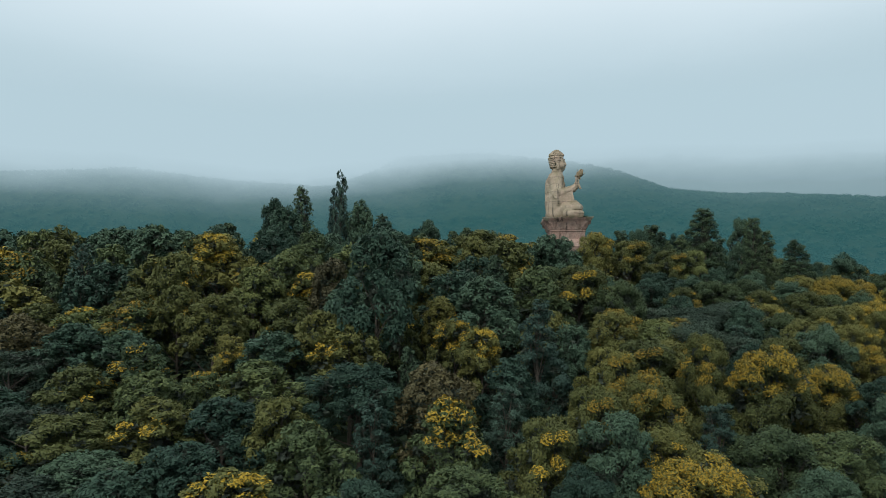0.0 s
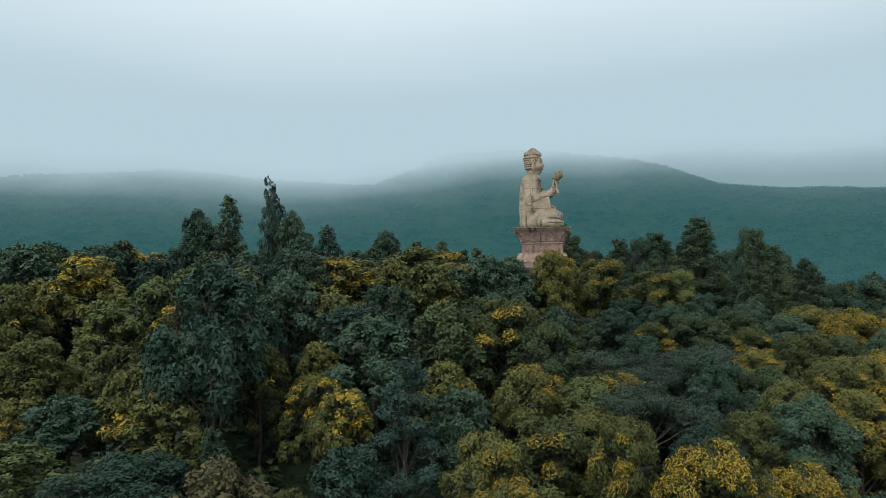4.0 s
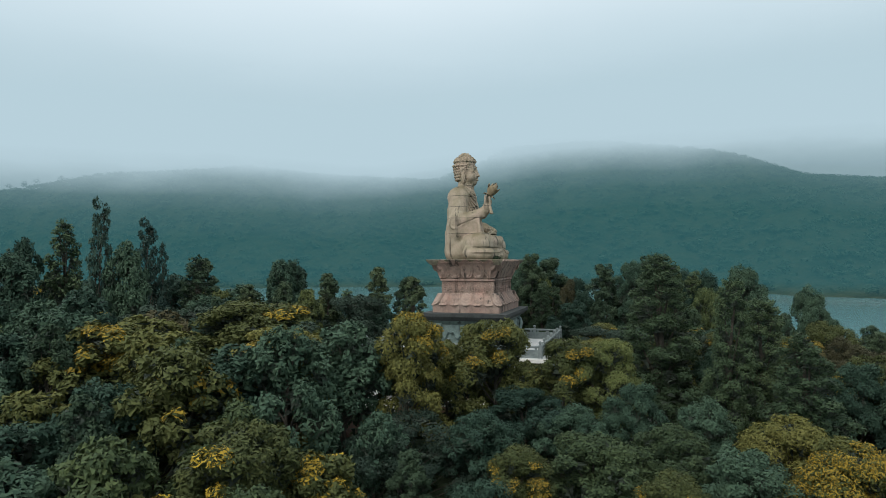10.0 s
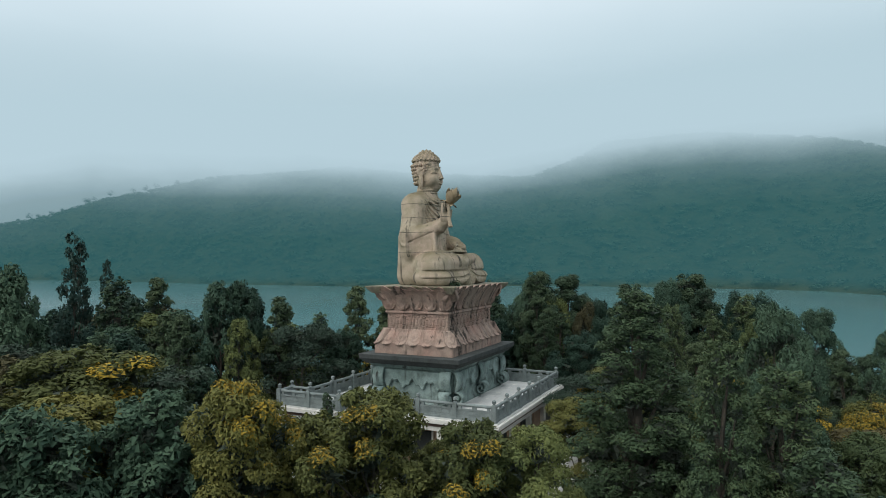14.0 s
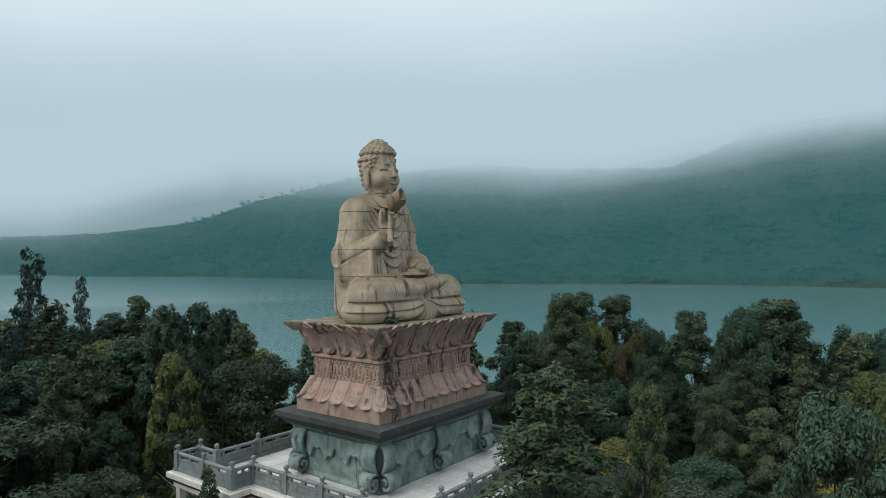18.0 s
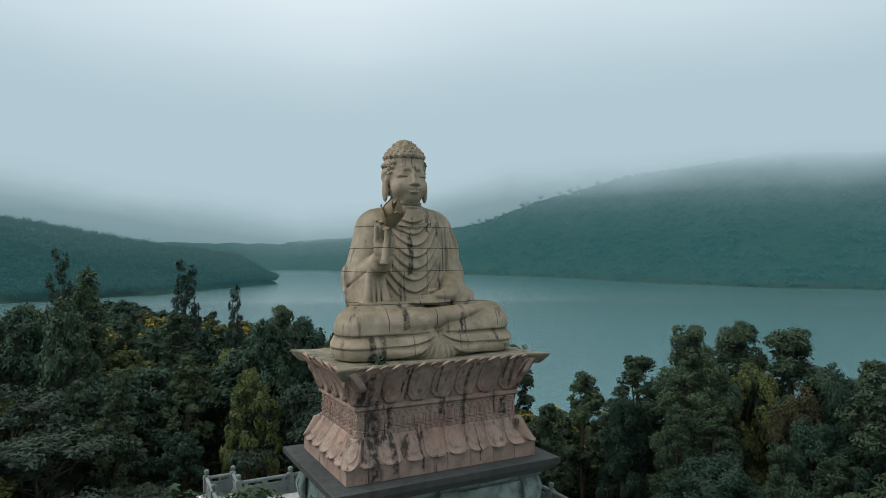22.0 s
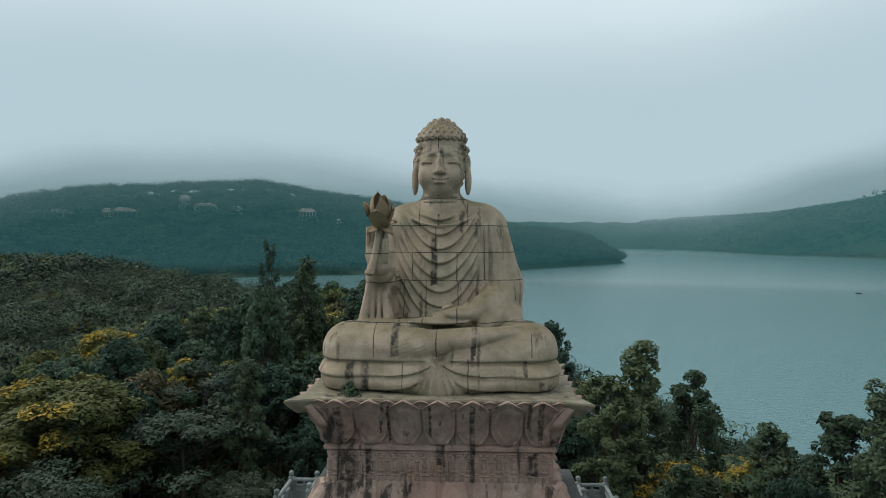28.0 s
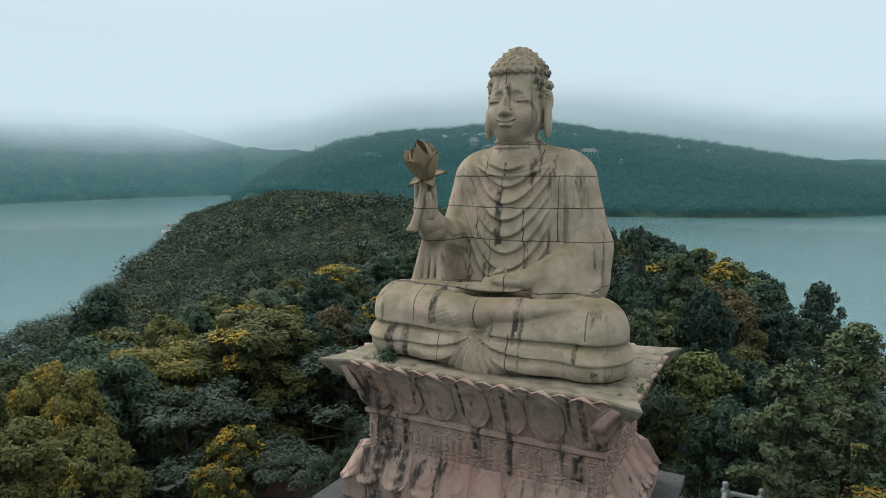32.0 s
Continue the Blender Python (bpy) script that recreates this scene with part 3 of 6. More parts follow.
part("lower_core", loft_rect(((2.56, 3.89, lo_lo - 0.01), (2.40, 3.73, lo_lo + 0.2), (2.19, 3.51, lo_lo + 0.5), (2.04, 3.36, lo_hi + 0.01))), M_PINK, PEDESTAL)
b0, b1 = BASE_Z - FLOOR_Z, lo_lo
for sx, hy in ((1, 3.93), (-1, 3.93)):
    for k in range(8):
        a = -hy + 2 * hy * k / 8
        part("base_block", box_bm(0.0 if sx > 0 else -2.6, 2.6 if sx > 0 else 0.0, a + 0.006, a + 2 * hy / 8 - 0.006, b0, b1 - 0.02 * (k % 2), 0.012), M_PINK, PEDESTAL)
    part("base_joint_core", box_bm(0.05 if sx > 0 else -2.56, 2.56 if sx > 0 else -0.05, -3.9, 3.9, b0, b1 - 0.04), M_PINK, PEDESTAL)

UP_L = petal_mesh(1.00, up_lo, up_hi + 0.235, 2.02, 2.80, True, 1.7)
UP_BACK = petal_mesh(0.80, up_lo + 0.55, up_hi + 0.225, 2.12, 2.78, True, 1.5)
LOW_L = petal_mesh(0.93, lo_lo - 0.10, lo_hi + 0.02, 2.62, 2.02, False, 0.72)
for faces in ((0, 7, 6.5, 0.0), (180, 7, 6.5, 0.0), (90, 5, 4.35, 1.32), (270, 5, 4.35, 1.32)):
    turn, n, span, shift = faces
    for layer, mesh, drop in (("petal", UP_L, 0.0), ("petal_tip", UP_BACK, -0.07)):
        m = n if layer == "petal" else n + 1
        for k in range(m):
            yy = (k - (m - 1) / 2) * span / (n - 0.05)
            ob = part(layer, mesh, None, PEDESTAL)
            ob.matrix_basis = pose(0, 0, 0, 0, 0, turn) @ pose(shift + drop, yy * 1.06, 0, 0, 0, 0)
    nl, spl = (8, 7.1) if turn % 180 == 0 else (5, 4.5)
    for k in range(nl):
        yy = (k - (nl - 1) / 2) * spl / nl
        ob = part("lower_petal", LOW_L, None, PEDESTAL)
        ob.matrix_basis = pose(0, 0, 0, 0, 0, turn) @ pose(shift * 1.0, yy, 0, 0, 0, 0)
# corner petals, leaning out along the diagonals
for turn, dx, dy in ((45, 1, 1), (135, -1, 1), (225, -1, -1), (315, 1, -1)):
    ob = part("corner_petal", UP_L, None, PEDESTAL, "corner lotus petal")
    ob.matrix_basis = Matrix.Translation((dx * 0.62, dy * 1.93, 0)) @ pose(0, 0, 0, 0, 0, turn) @ Matrix.Diagonal((0.965, 0.8, 1, 1))
    ob = part("corner_petal", LOW_L, None, PEDESTAL, "corner lotus petal")
    ob.matrix_basis = Matrix.Translation((dx * 0.62, dy * 1.93, 0)) @ pose(0, 0, 0, 0, 0, turn) @ Matrix.Diagonal((1.04, 0.8, 1, 1))
REL = relief_mesh()
for turn, n, span, off in ((0, 15, 6.6, 2.04), (180, 15, 6.6, 2.04), (90, 9, 4.0, 3.35), (270, 9, 4.0, 3.35)):
    for k in range(n):
        ob = part("relief", REL, None, PEDESTAL)
        ob.matrix_basis = pose(0, 0, 22.06 - FLOOR_Z, 0, 0, turn) @ pose(off, (k - (n - 1) / 2) * span / n, 0) @ Matrix.Diagonal((0.6, span / n / 0.44, 0.92, 1))

# grey stone base with a heavy cap, curtain aprons and scrolled feet
part("cap", loft_rect(((2.95, 4.28, 2.28), (3.05, 4.38, 2.38), (3.12, 4.45, 2.44), (3.28, 4.60, 2.60), (3.30, 4.62, 2.84), (3.26, 4.58, b0))), M_CAP, PEDESTAL, "dark weathered cap slab")
part("plinth", loft_rect(((2.60, 3.92, 0.0), (2.60, 3.92, 0.10), (2.50, 3.82, 0.22), (2.50, 3.82, 1.95), (2.72, 4.05, 2.10), (2.86, 4.18, 2.28))), M_GREY, PEDESTAL, "grey-green streaked stone body")


def apron_mesh(half):
    """The scalloped lower edge of a carved curtain: a thick wavy strip."""
    v, f = [], []
    n = 60
    for i in range(n + 1):
        y = -half + 2 * half * i / n
        k = abs(y) / half
        low = 1.18 + 0.22 * math.cos(2 * math.pi * k * 2.0) + 0.10 * math.cos(2 * math.pi * k * 5.0) - 0.85 * smooth01(0.80, 1.0, k)
        for x, z in ((0.0, 1.98), (0.14, 1.94), (0.16, low + 0.12), (0.20, low + 0.05), (0.17, low - 0.03), (0.0, low - 0.04)):
            v.append((x, y, float(z)))
    for i in range(n):
        for k in range(5):
            a = 6 * i + k
            f.append((a, a + 6, a + 7, a + 1))
    f += [(0, 1, 2, 3, 4, 5), tuple(6 * n + k for k in (5, 4, 3, 2, 1, 0))]
    return mesh_from("apron", v, f, M_GREY, False)


def scroll_mesh():
    """A scrolled foot: a thick band that bellies out and curls under in a volute."""
    pts = [(0.05, 2.0), (0.30, 1.85), (0.42, 1.5), (0.34, 1.1), (0.22, 0.8)]
    for k in range(26):
        a, r = 2.2 - k * 0.36, 0.40 * (1 - k / 30)
        pts.append((0.33 + r * math.cos(a), 0.44 + r * math.sin(a)))
    v, f = [], []
    n = len(pts)
    for i, (x, z) in enumerate(pts):
        a, b = Vector(pts[max(i - 1, 0)]), Vector(pts[min(i + 1, n - 1)])
        d = (b - a).normalized()
        nx, nz = -d.y, d.x
        th = 0.10 if i > 4 else 0.16
        for s, w in ((-1, 0.34), (1, 0.34)):
            v.append((x + nx * th * 0.5, s * w, z + nz * th * 0.5))
            v.append((x - nx * th * 0.5, s * w, z - nz * th * 0.5))
    for i in range(n - 1):
        a = 4 * i
        for p, q in ((0, 1), (1, 3), (3, 2), (2, 0)):
            f.append((a + p, a + q, a + 4 + q, a + 4 + p))
    return mesh_from("scroll_foot", v, f, M_GREY, True)


AP_L, AP_S, SCROLL = apron_mesh(3.6), apron_mesh(2.3), scroll_mesh()
for turn, mesh, off, feet in ((0, AP_L, 2.50, (-3.55, 0.0, 3.55)), (180, AP_L, 2.50, (-3.55, 0.0, 3.55)), (90, AP_S, 3.82, (-2.2, 2.2)), (270, AP_S, 3.82, (-2.2, 2.2))):
    ob = part("apron", mesh, None, PEDESTAL, "carved stone curtain apron")
    ob.matrix_basis = pose(0, 0, 0, 0, 0, turn) @ pose(off - 0.01, 0, 0)
    for y in feet:
        ob = part("scroll_foot", SCROLL, None, PEDESTAL, "scrolled stone foot")
        ob.matrix_basis = pose(0, 0, 0, 0, 0, turn) @ pose(off - 0.02, y, 0.06)

# ---- the terrace on its columned lower storey: a main deck and two landings at its west end ----
DECKS = ((5.35, 17.55, 75.22, 87.20), (4.05, 8.62, 74.18, 75.22), (4.05, 8.62, 87.20, 88.34), (4.05, 5.35, 75.22, 75.70), (4.05, 5.35, 86.80, 87.20))
TERRACE = tagged(new("terrace_building"), "one-storey columned building carrying a pale paved terrace", "building")
for k, (x0, x1, y0, y1) in enumerate(DECKS):
    o = 0.22
    grow = (x0 - o, x1 + o, y0 - o, y1 + o) if k == 0 else (x0 - o, x1 + (o if k < 3 else -0.23), y0 - (o if y1 < 80 and k == 1 else -0.225), y1 + (o if k == 2 else -0.225))
    if k > 2:
        grow = (x0 - o, x1 - 0.23, y0 - (0.22 if k == 4 else -0.0), y1 + (0.22 if k == 3 else -0.225))
    part("terrace_edge", box_bm(*grow, FLOOR_Z - 0.30 - 0.004 * k, FLOOR_Z - 0.06 - 0.004 * k, 0.015), M_WHITE, TERRACE, "white painted slab edge")
for k, (x0, x1, y0, y1) in enumerate(DECKS[:3]):
    part("fascia", box_bm(x0 - 0.06, x1 + 0.06, y0 - 0.06, y1 + 0.06, FLOOR_Z - 0.48 - 0.005 * k, FLOOR_Z - 0.318 - 0.004 * k, 0.01), M_BROWN, TERRACE, "dark brown fascia band")
    part("beam", box_bm(x0 + 0.02, x1 - 0.02, y0 + 0.02, y1 - 0.02, FLOOR_Z - 0.74, FLOOR_Z - 0.495, 0.01), M_WHITE, TERRACE)
part("core_wall", box_bm(7.2, 15.7, 77.0, 85.4, YARD_Z - 1.5, FLOOR_Z - 0.742), M_WALL, TERRACE, "tan tiled wall under the terrace")
COLS = [(x, y) for x in (5.65, 8.4, 11.3, 14.2, 17.25) for y in (75.52, 86.9)] + [(17.25, y) for y in (78.3, 81.2, 84.1)] + [(5.65, y) for y in (78.3, 81.2, 84.1)] + [(x, y) for x in (4.3, 6.3, 8.35) for y in (74.45, 88.05)]
for x, y in COLS:
    part("column", box_bm(x - 0.17, x + 0.17, y - 0.17, y + 0.17, YARD_Z - 1.5, FLOOR_Z - 0.742, 0.015), M_WHITE, TERRACE, "white square column")
for k in range(4):
    x = 7.6 + k * 2.1
    d = part("door", box_bm(x, x + 1.15, 76.92, 77.06, YARD_Z, YARD_Z + 2.2, 0.01), M_DARK, TERRACE, "dark doorway")
    for s in (x - 0.07, x + 1.15):
        part("frame", box_bm(s, s + 0.07, 76.90, 77.05, YARD_Z, YARD_Z + 2.26), M_WHITE, d)
# flat dark panels stand in for the windows between tan ones
for k in range(5):
    y = 75.8 + k * 2.25
    part("wall_panel", box_bm(17.06, 17.16, y, y + 1.9, YARD_Z, FLOOR_Z - 0.742, 0.01), M_WALL if k % 2 else M_DARK, TERRACE, "tan tiled infill panel" if k % 2 else "dark window panel")

# terrace paving: slabs with small pale inlays
PAVING = tagged(new("floor_terrace"), "pale terrace paving with small white inlaid stars", "floor", kind="structure")
for x0, x1, y0, y1 in DECKS:
    part("bed", box_bm(x0 - 0.05, x1 + 0.05, y0 - 0.05, y1 + 0.05, FLOOR_Z - 0.058, FLOOR_Z - 0.014), M_PAVE, PAVING)
SLAB_ME = bpy.data.meshes.new("paving_slab")
bm = box_bm(-0.488, 0.488, -0.488, 0.488, -0.012, 0.0, 0.004)
bm.to_mesh(SLAB_ME)
bm.free()
SLAB_ME.materials.append(M_PAVE)
STAR = mesh_from("inlay", [(0.20 * math.cos(a) * (1 if k % 2 else 0.5), 0.20 * math.sin(a) * (1 if k % 2 else 0.5), z) for z in (0.0, 0.005) for k, a in enumerate(np.arange(8) * math.pi / 4 + math.pi / 4)],
                 [tuple(range(8, 16))] + [(k, (k + 1) % 8, 8 + (k + 1) % 8, 8 + k) for k in range(8)], M_WHITE)
for i in range(12):
    for j in range(12):
        x, y = 5.86 + i * 0.995, 75.72 + j * 0.995
        if abs(x - CX) < 1.9 and abs(y - CY) < 3.3:
            continue
        part("paving_slab", SLAB_ME, None, PAVING).location = (x, y, FLOOR_Z)
        if x > 14.4 or i % 2 == 0:
            part("inlay", STAR, None, PAVING).location = (x, y, FLOOR_Z)

# balustrade
def lathe(profile, seg=12):
    v, f = [], []
    for r, z in profile:
        v += [(r * math.cos(2 * math.pi * k / seg), r * math.sin(2 * math.pi * k / seg), z) for k in range(seg)]
    for i in range(len(profile) - 1):
        for k in range(seg):
            k2 = (k + 1) % seg
            f.append((i * seg + k, i * seg + k2, (i + 1) * seg + k2, (i + 1) * seg + k))
    f += [tuple(range(seg - 1, -1, -1)), tuple((len(profile) - 1) * seg + k for k in range(seg))]
    return v, f


def post_mesh():
    v, f = lathe(((0.05, 0.86), (0.11, 0.88), (0.11, 0.91), (0.06, 0.93), (0.05, 0.97), (0.10, 0.99), (0.115, 1.02), (0.10, 1.05), (0.115, 1.08), (0.11, 1.12), (0.07, 1.16), (0.015, 1.185)))
    bm = bmesh.new()
    vs = [bm.verts.new(p) for p in v]
    for q in f:
        bm.faces.new([vs[i] for i in q])
    for (x, y, z, sx, sy, sz) in ((0, 0, 0.44, 0.26, 0.26, 0.88), (0, 0, 0.06, 0.32, 0.32, 0.12), (0, 0, 0.80, 0.29, 0.29, 0.05), (0, 0, 0.42, 0.275, 0.16, 0.46), (0, 0, 0.42, 0.16, 0.275, 0.46)):
        bmesh.ops.create_cube(bm, size=1, matrix=Matrix.Translation((x, y, z)) @ Matrix.Diagonal((sx, sy, sz, 1)))
    me = bpy.data.meshes.new("post")
    bm.to_mesh(me)
    bm.free()
    me.materials.append(M_RAIL)
    return me


def panel_mesh():
    """One bay a metre long: round top rail, carved infill with openings, plinth."""
    bm = bmesh.new()
    for (y0, y1, z0, z1, t) in ((-0.5, 0.5, 0.0, 0.12, 0.22), (-0.5, 0.5, 0.12, 0.20, 0.12), (-0.5, 0.5, 0.50, 0.57, 0.12), (-0.5, -0.46, 0.2, 0.5, 0.10), (0.46, 0.5, 0.2, 0.5, 0.10), (-0.46, 0.46, 0.2, 0.5, 0.06),
                                (-0.16, 0.16, 0.26, 0.44, 0.09), (-0.40, -0.22, 0.26, 0.44, 0.09), (0.22, 0.40, 0.26, 0.44, 0.09), (-0.06, 0.06, 0.57, 0.72, 0.10), (-0.45, -0.37, 0.57, 0.72, 0.10), (0.37, 0.45, 0.57, 0.72, 0.10)):
        bmesh.ops.create_cube(bm, size=1, matrix=Matrix.Translation((0, (y0 + y1) / 2, (z0 + z1) / 2)) @ Matrix.Diagonal((t, y1 - y0, z1 - z0, 1)))
    bmesh.ops.create_cone(bm, cap_ends=True, segments=10, radius1=0.085, radius2=0.085, depth=1.0, matrix=Matrix.Translation((0, 0, 0.78)) @ Matrix.Rotation(math.pi / 2, 4, "X"))
    me = bpy.data.meshes.new("panel")
    bm.to_mesh(me)
    bm.free()
    me.materials.append(M_RAIL)
    return me


POST, PANEL = post_mesh(), panel_mesh()
POSTED = set()


def balustrade(corners, bays):
    """Posts and carved panels along a line of corners, with so many bays a side."""
    rail = tagged(new("balustrade"), "grey carved stone balustrade with lotus-bud posts", "balustrade", group="terrace balustrades")
    rail.location = (corners[0][0], corners[0][1], FLOOR_Z)
    for (ax, ay), (bx, by), n in zip(corners, corners[1:], bays):
        for k in range(n + 1):
            u = k / n
            x, y = ax + (bx - ax) * u, ay + (by - ay) * u
            if (round(x, 1), round(y, 1)) not in POSTED:
                POSTED.add((round(x, 1), round(y, 1)))
                part("post", POST, None, rail).matrix_basis = Matrix.Translation((x - corners[0][0], y - corners[0][1], 0))
            if k < n:
                mx, my = ax + (bx - ax) * (u + 0.5 / n), ay + (by - ay) * (u + 0.5 / n)
                length = math.hypot(bx - ax, by - ay) / n - 0.25
                part("panel", PANEL, None, rail).matrix_basis = Matrix.Translation((mx - corners[0][0], my - corners[0][1], 0)) @ Matrix.Rotation(math.atan2(by - ay, bx - ax) - math.pi / 2, 4, "Z") @ Matrix.Diagonal((1, length, 1, 1))
    return rail


W0, W1, E1, S0, S1, N1, N0 = 4.2, 5.55, 17.33, 74.35, 75.42, 87.0, 88.17
balustrade(((E1, N1), (E1, S1), (8.45, S1), (8.45, S0), (W0, S0), (W0, S1 + 0.08), (W1, S1 + 0.08)), (6, 4, 1, 2, 1, 1))
balustrade(((W1, S1 + 0.08), (W1, N1)), (5,))
balustrade(((E1, N1), (8.45, N1), (8.45, N0), (W0, N0), (W0, N1), (W1, N1)), (4, 1, 2, 1, 1))

# paved yard round the building
YARD = tagged(new("pavement"), "pale concrete yard round the terrace building", "pavement", kind="structure")
part("bed", box_bm(1.6, 26.4, 72.2, 90.4, YARD_Z - 1.2, YARD_Z - 0.03), M_PAVE, YARD)
YARD_ME = bpy.data.meshes.new("yard_slab")
bm = box_bm(-0.985, 0.985, -0.985, 0.985, -0.031, 0.0, 0.008)
bm.to_mesh(YARD_ME)
bm.free()
YARD_ME.materials.append(M_PAVE)
for i in range(12):
    for j in range(9):
        part("yard_slab", YARD_ME, None, YARD).location = (2.9 + 2.0 * i, 73.3 + 2.0 * j, YARD_Z)
WALLET = tagged(new("yard_wall"), "low tan yard wall with pale coping", "wall")
part("wall_body", box_bm(8.0, 19.5, 71.85, 72.1, YARD_Z - 2.6, YARD_Z + 0.55), M_WALL, WALLET)
part("coping", box_bm(7.9, 19.6, 71.75, 72.2, YARD_Z + 0.551, YARD_Z + 0.67, 0.015), M_WHITE, WALLET, "pale coping stones")

# ---- the seated statue: one carved body, shaped as a smooth solid ----
class Solid:
    """A distance field on a grid; shapes are blended in one by one."""

    def __init__(self, lo, hi, step):
        self.lo, self.step = np.array(lo, float), step
        self.n = [int(round((b - a) / step)) + 1 for a, b in zip(lo, hi)]
        self.axes = [(a + step * np.arange(n)).astype(np.float32) for a, n in zip(lo, self.n)]
        self.f = np.full(self.n, 1.0, np.float32)

    def window(self, lo, hi, pad):
        s = []
        for k in range(3):
            a = max(0, int((lo[k] - pad - self.lo[k]) / self.step))
            b = min(self.n[k], int((hi[k] + pad - self.lo[k]) / self.step) + 2)
            s.append(slice(a, max(a, b)))
        return tuple(s)

    def points(self, w):
        return (self.axes[0][w[0]][:, None, None], self.axes[1][w[1]][None, :, None], self.axes[2][w[2]][None, None, :])

    def blend(self, w, d, k, cut=False):
        f = self.f[w]
        if cut:
            h = np.clip(0.5 - 0.5 * (f + d) / k, 0, 1)
            self.f[w] = f + (-d - f) * h + k * h * (1 - h)
        else:
            h = np.clip(0.5 + 0.5 * (d - f) / k, 0, 1)
            self.f[w] = d + (f - d) * h - k * h * (1 - h)

    def egg(self, c, r, k=0.1, turn=0.0, cut=False, tilt=0.0):
        """Ellipsoid; turn about z and tilt about y, in degrees."""
        m = max(r)
        w = self.window([v - m for v in c], [v + m for v in c], max(0.45, k))
        if 0 in self.f[w].shape:
            return
        x, y, z = self.points(w)
        x, y, z = x - c[0], y - c[1], z - c[2]
        if turn:
            a = radians(turn)
            x, y = math.cos(a) * x + math.sin(a) * y, -math.sin(a) * x + math.cos(a) * y
        if tilt:
            a = radians(tilt)
            x, z = math.cos(a) * x - math.sin(a) * z, math.sin(a) * x + math.cos(a) * z
        q = np.sqrt((x / r[0]) ** 2 + (y / r[1]) ** 2 + (z / r[2]) ** 2)
        g = np.sqrt((x / r[0] ** 2) ** 2 + (y / r[1] ** 2) ** 2 + (z / r[2] ** 2) ** 2) + 1e-6
        self.blend(w, np.minimum(q * (q - 1) / g, 2.0).astype(np.float32), k, cut)

    def limb(self, a, b, ra, rb, k=0.1, cut=False, flat=1.0):
        """A rounded limb from a to b; flat below 1 squeezes it in height."""
        a, b = np.array(a, float), np.array(b, float)
        m = max(ra, rb)
        w = self.window(np.minimum(a, b) - m, np.maximum(a, b) + m, max(0.45, k))
        if 0 in self.f[w].shape:
            return
        x, y, z = self.points(w)
        d = b - a
        t = np.clip(((x - a[0]) * d[0] + (y - a[1]) * d[1] + (z - a[2]) * d[2]) / (d @ d), 0, 1)
        q = np.sqrt((x - a[0] - t * d[0]) ** 2 + (y - a[1] - t * d[1]) ** 2 + ((z - a[2] - t * d[2]) / flat) ** 2)
        self.blend(w, (q - (ra + (rb - ra) * t)).astype(np.float32), k, cut)

    def slab(self, c, half, r, k=0.1):
        """A block with rounded edges."""
        w = self.window([a - b for a, b in zip(c, half)], [a + b for a, b in zip(c, half)], 0.45)
        x, y, z = self.points(w)
        q = [np.abs(v - a) - (b - r) for v, a, b in zip((x, y, z), c, half)]
        d = np.sqrt(np.maximum(q[0], 0) ** 2 + np.maximum(q[1], 0) ** 2 + np.maximum(q[2], 0) ** 2) + np.minimum(np.maximum(np.maximum(q[0], q[1]), q[2]), 0) - r
        self.blend(w, d.astype(np.float32), k)

    def arc(self, pts, r, k=0.05, cut=False):
        for p, q in zip(pts, pts[1:]):
            self.limb(p, q, r, r, k, cut)

    def surface(self):
        """Verts and quads where the field crosses zero."""
        f, s = self.f, self.f < 0
        n = self.n
        idx = np.full([v - 1 for v in n], -1, np.int64)
        acc = np.zeros([v - 1 for v in n] + [3], np.float32)
        cnt = np.zeros([v - 1 for v in n], np.float32)
        quads = []
        cross = []
        for ax in range(3):
            lo = [slice(None)] * 3
            hi = [slice(None)] * 3
            lo[ax], hi[ax] = slice(0, -1), slice(1, None)
            c = np.argwhere(s[tuple(lo)] != s[tuple(hi)])
            e = np.zeros(3, int)
            e[ax] = 1
            f0, f1 = f[tuple(c.T)], f[tuple((c + e).T)]
            t = f0 / (f0 - f1)
            p = c.astype(np.float32)
            p[:, ax] += t
            o1, o2 = [(1, 2), (2, 0), (0, 1)][ax]
            ok = (c[:, o1] > 0) & (c[:, o2] > 0) & (c[:, o1] < n[o1] - 1) & (c[:, o2] < n[o2] - 1)
            c, p, f0 = c[ok], p[ok], f0[ok]
            cells = []
            for a, b in ((1, 1), (0, 1), (0, 0), (1, 0)):
                q = c.copy()
                q[:, o1] -= a
                q[:, o2] -= b
                cells.append(q)
                np.add.at(acc, tuple(q.T), p)
                np.add.at(cnt, tuple(q.T), 1)
            cross.append((cells, f0 < 0))
        used = np.argwhere(cnt > 0)
        idx[tuple(used.T)] = np.arange(len(used))
        verts = acc[tuple(used.T)] / cnt[tuple(used.T)][:, None] * self.step + self.lo
        for cells, inside in cross:
            q = np.stack([idx[tuple(c.T)] for c in cells], 1)
            q[~inside] = q[~inside][:, ::-1]
            quads.append(q)
        return verts, np.concatenate(quads)


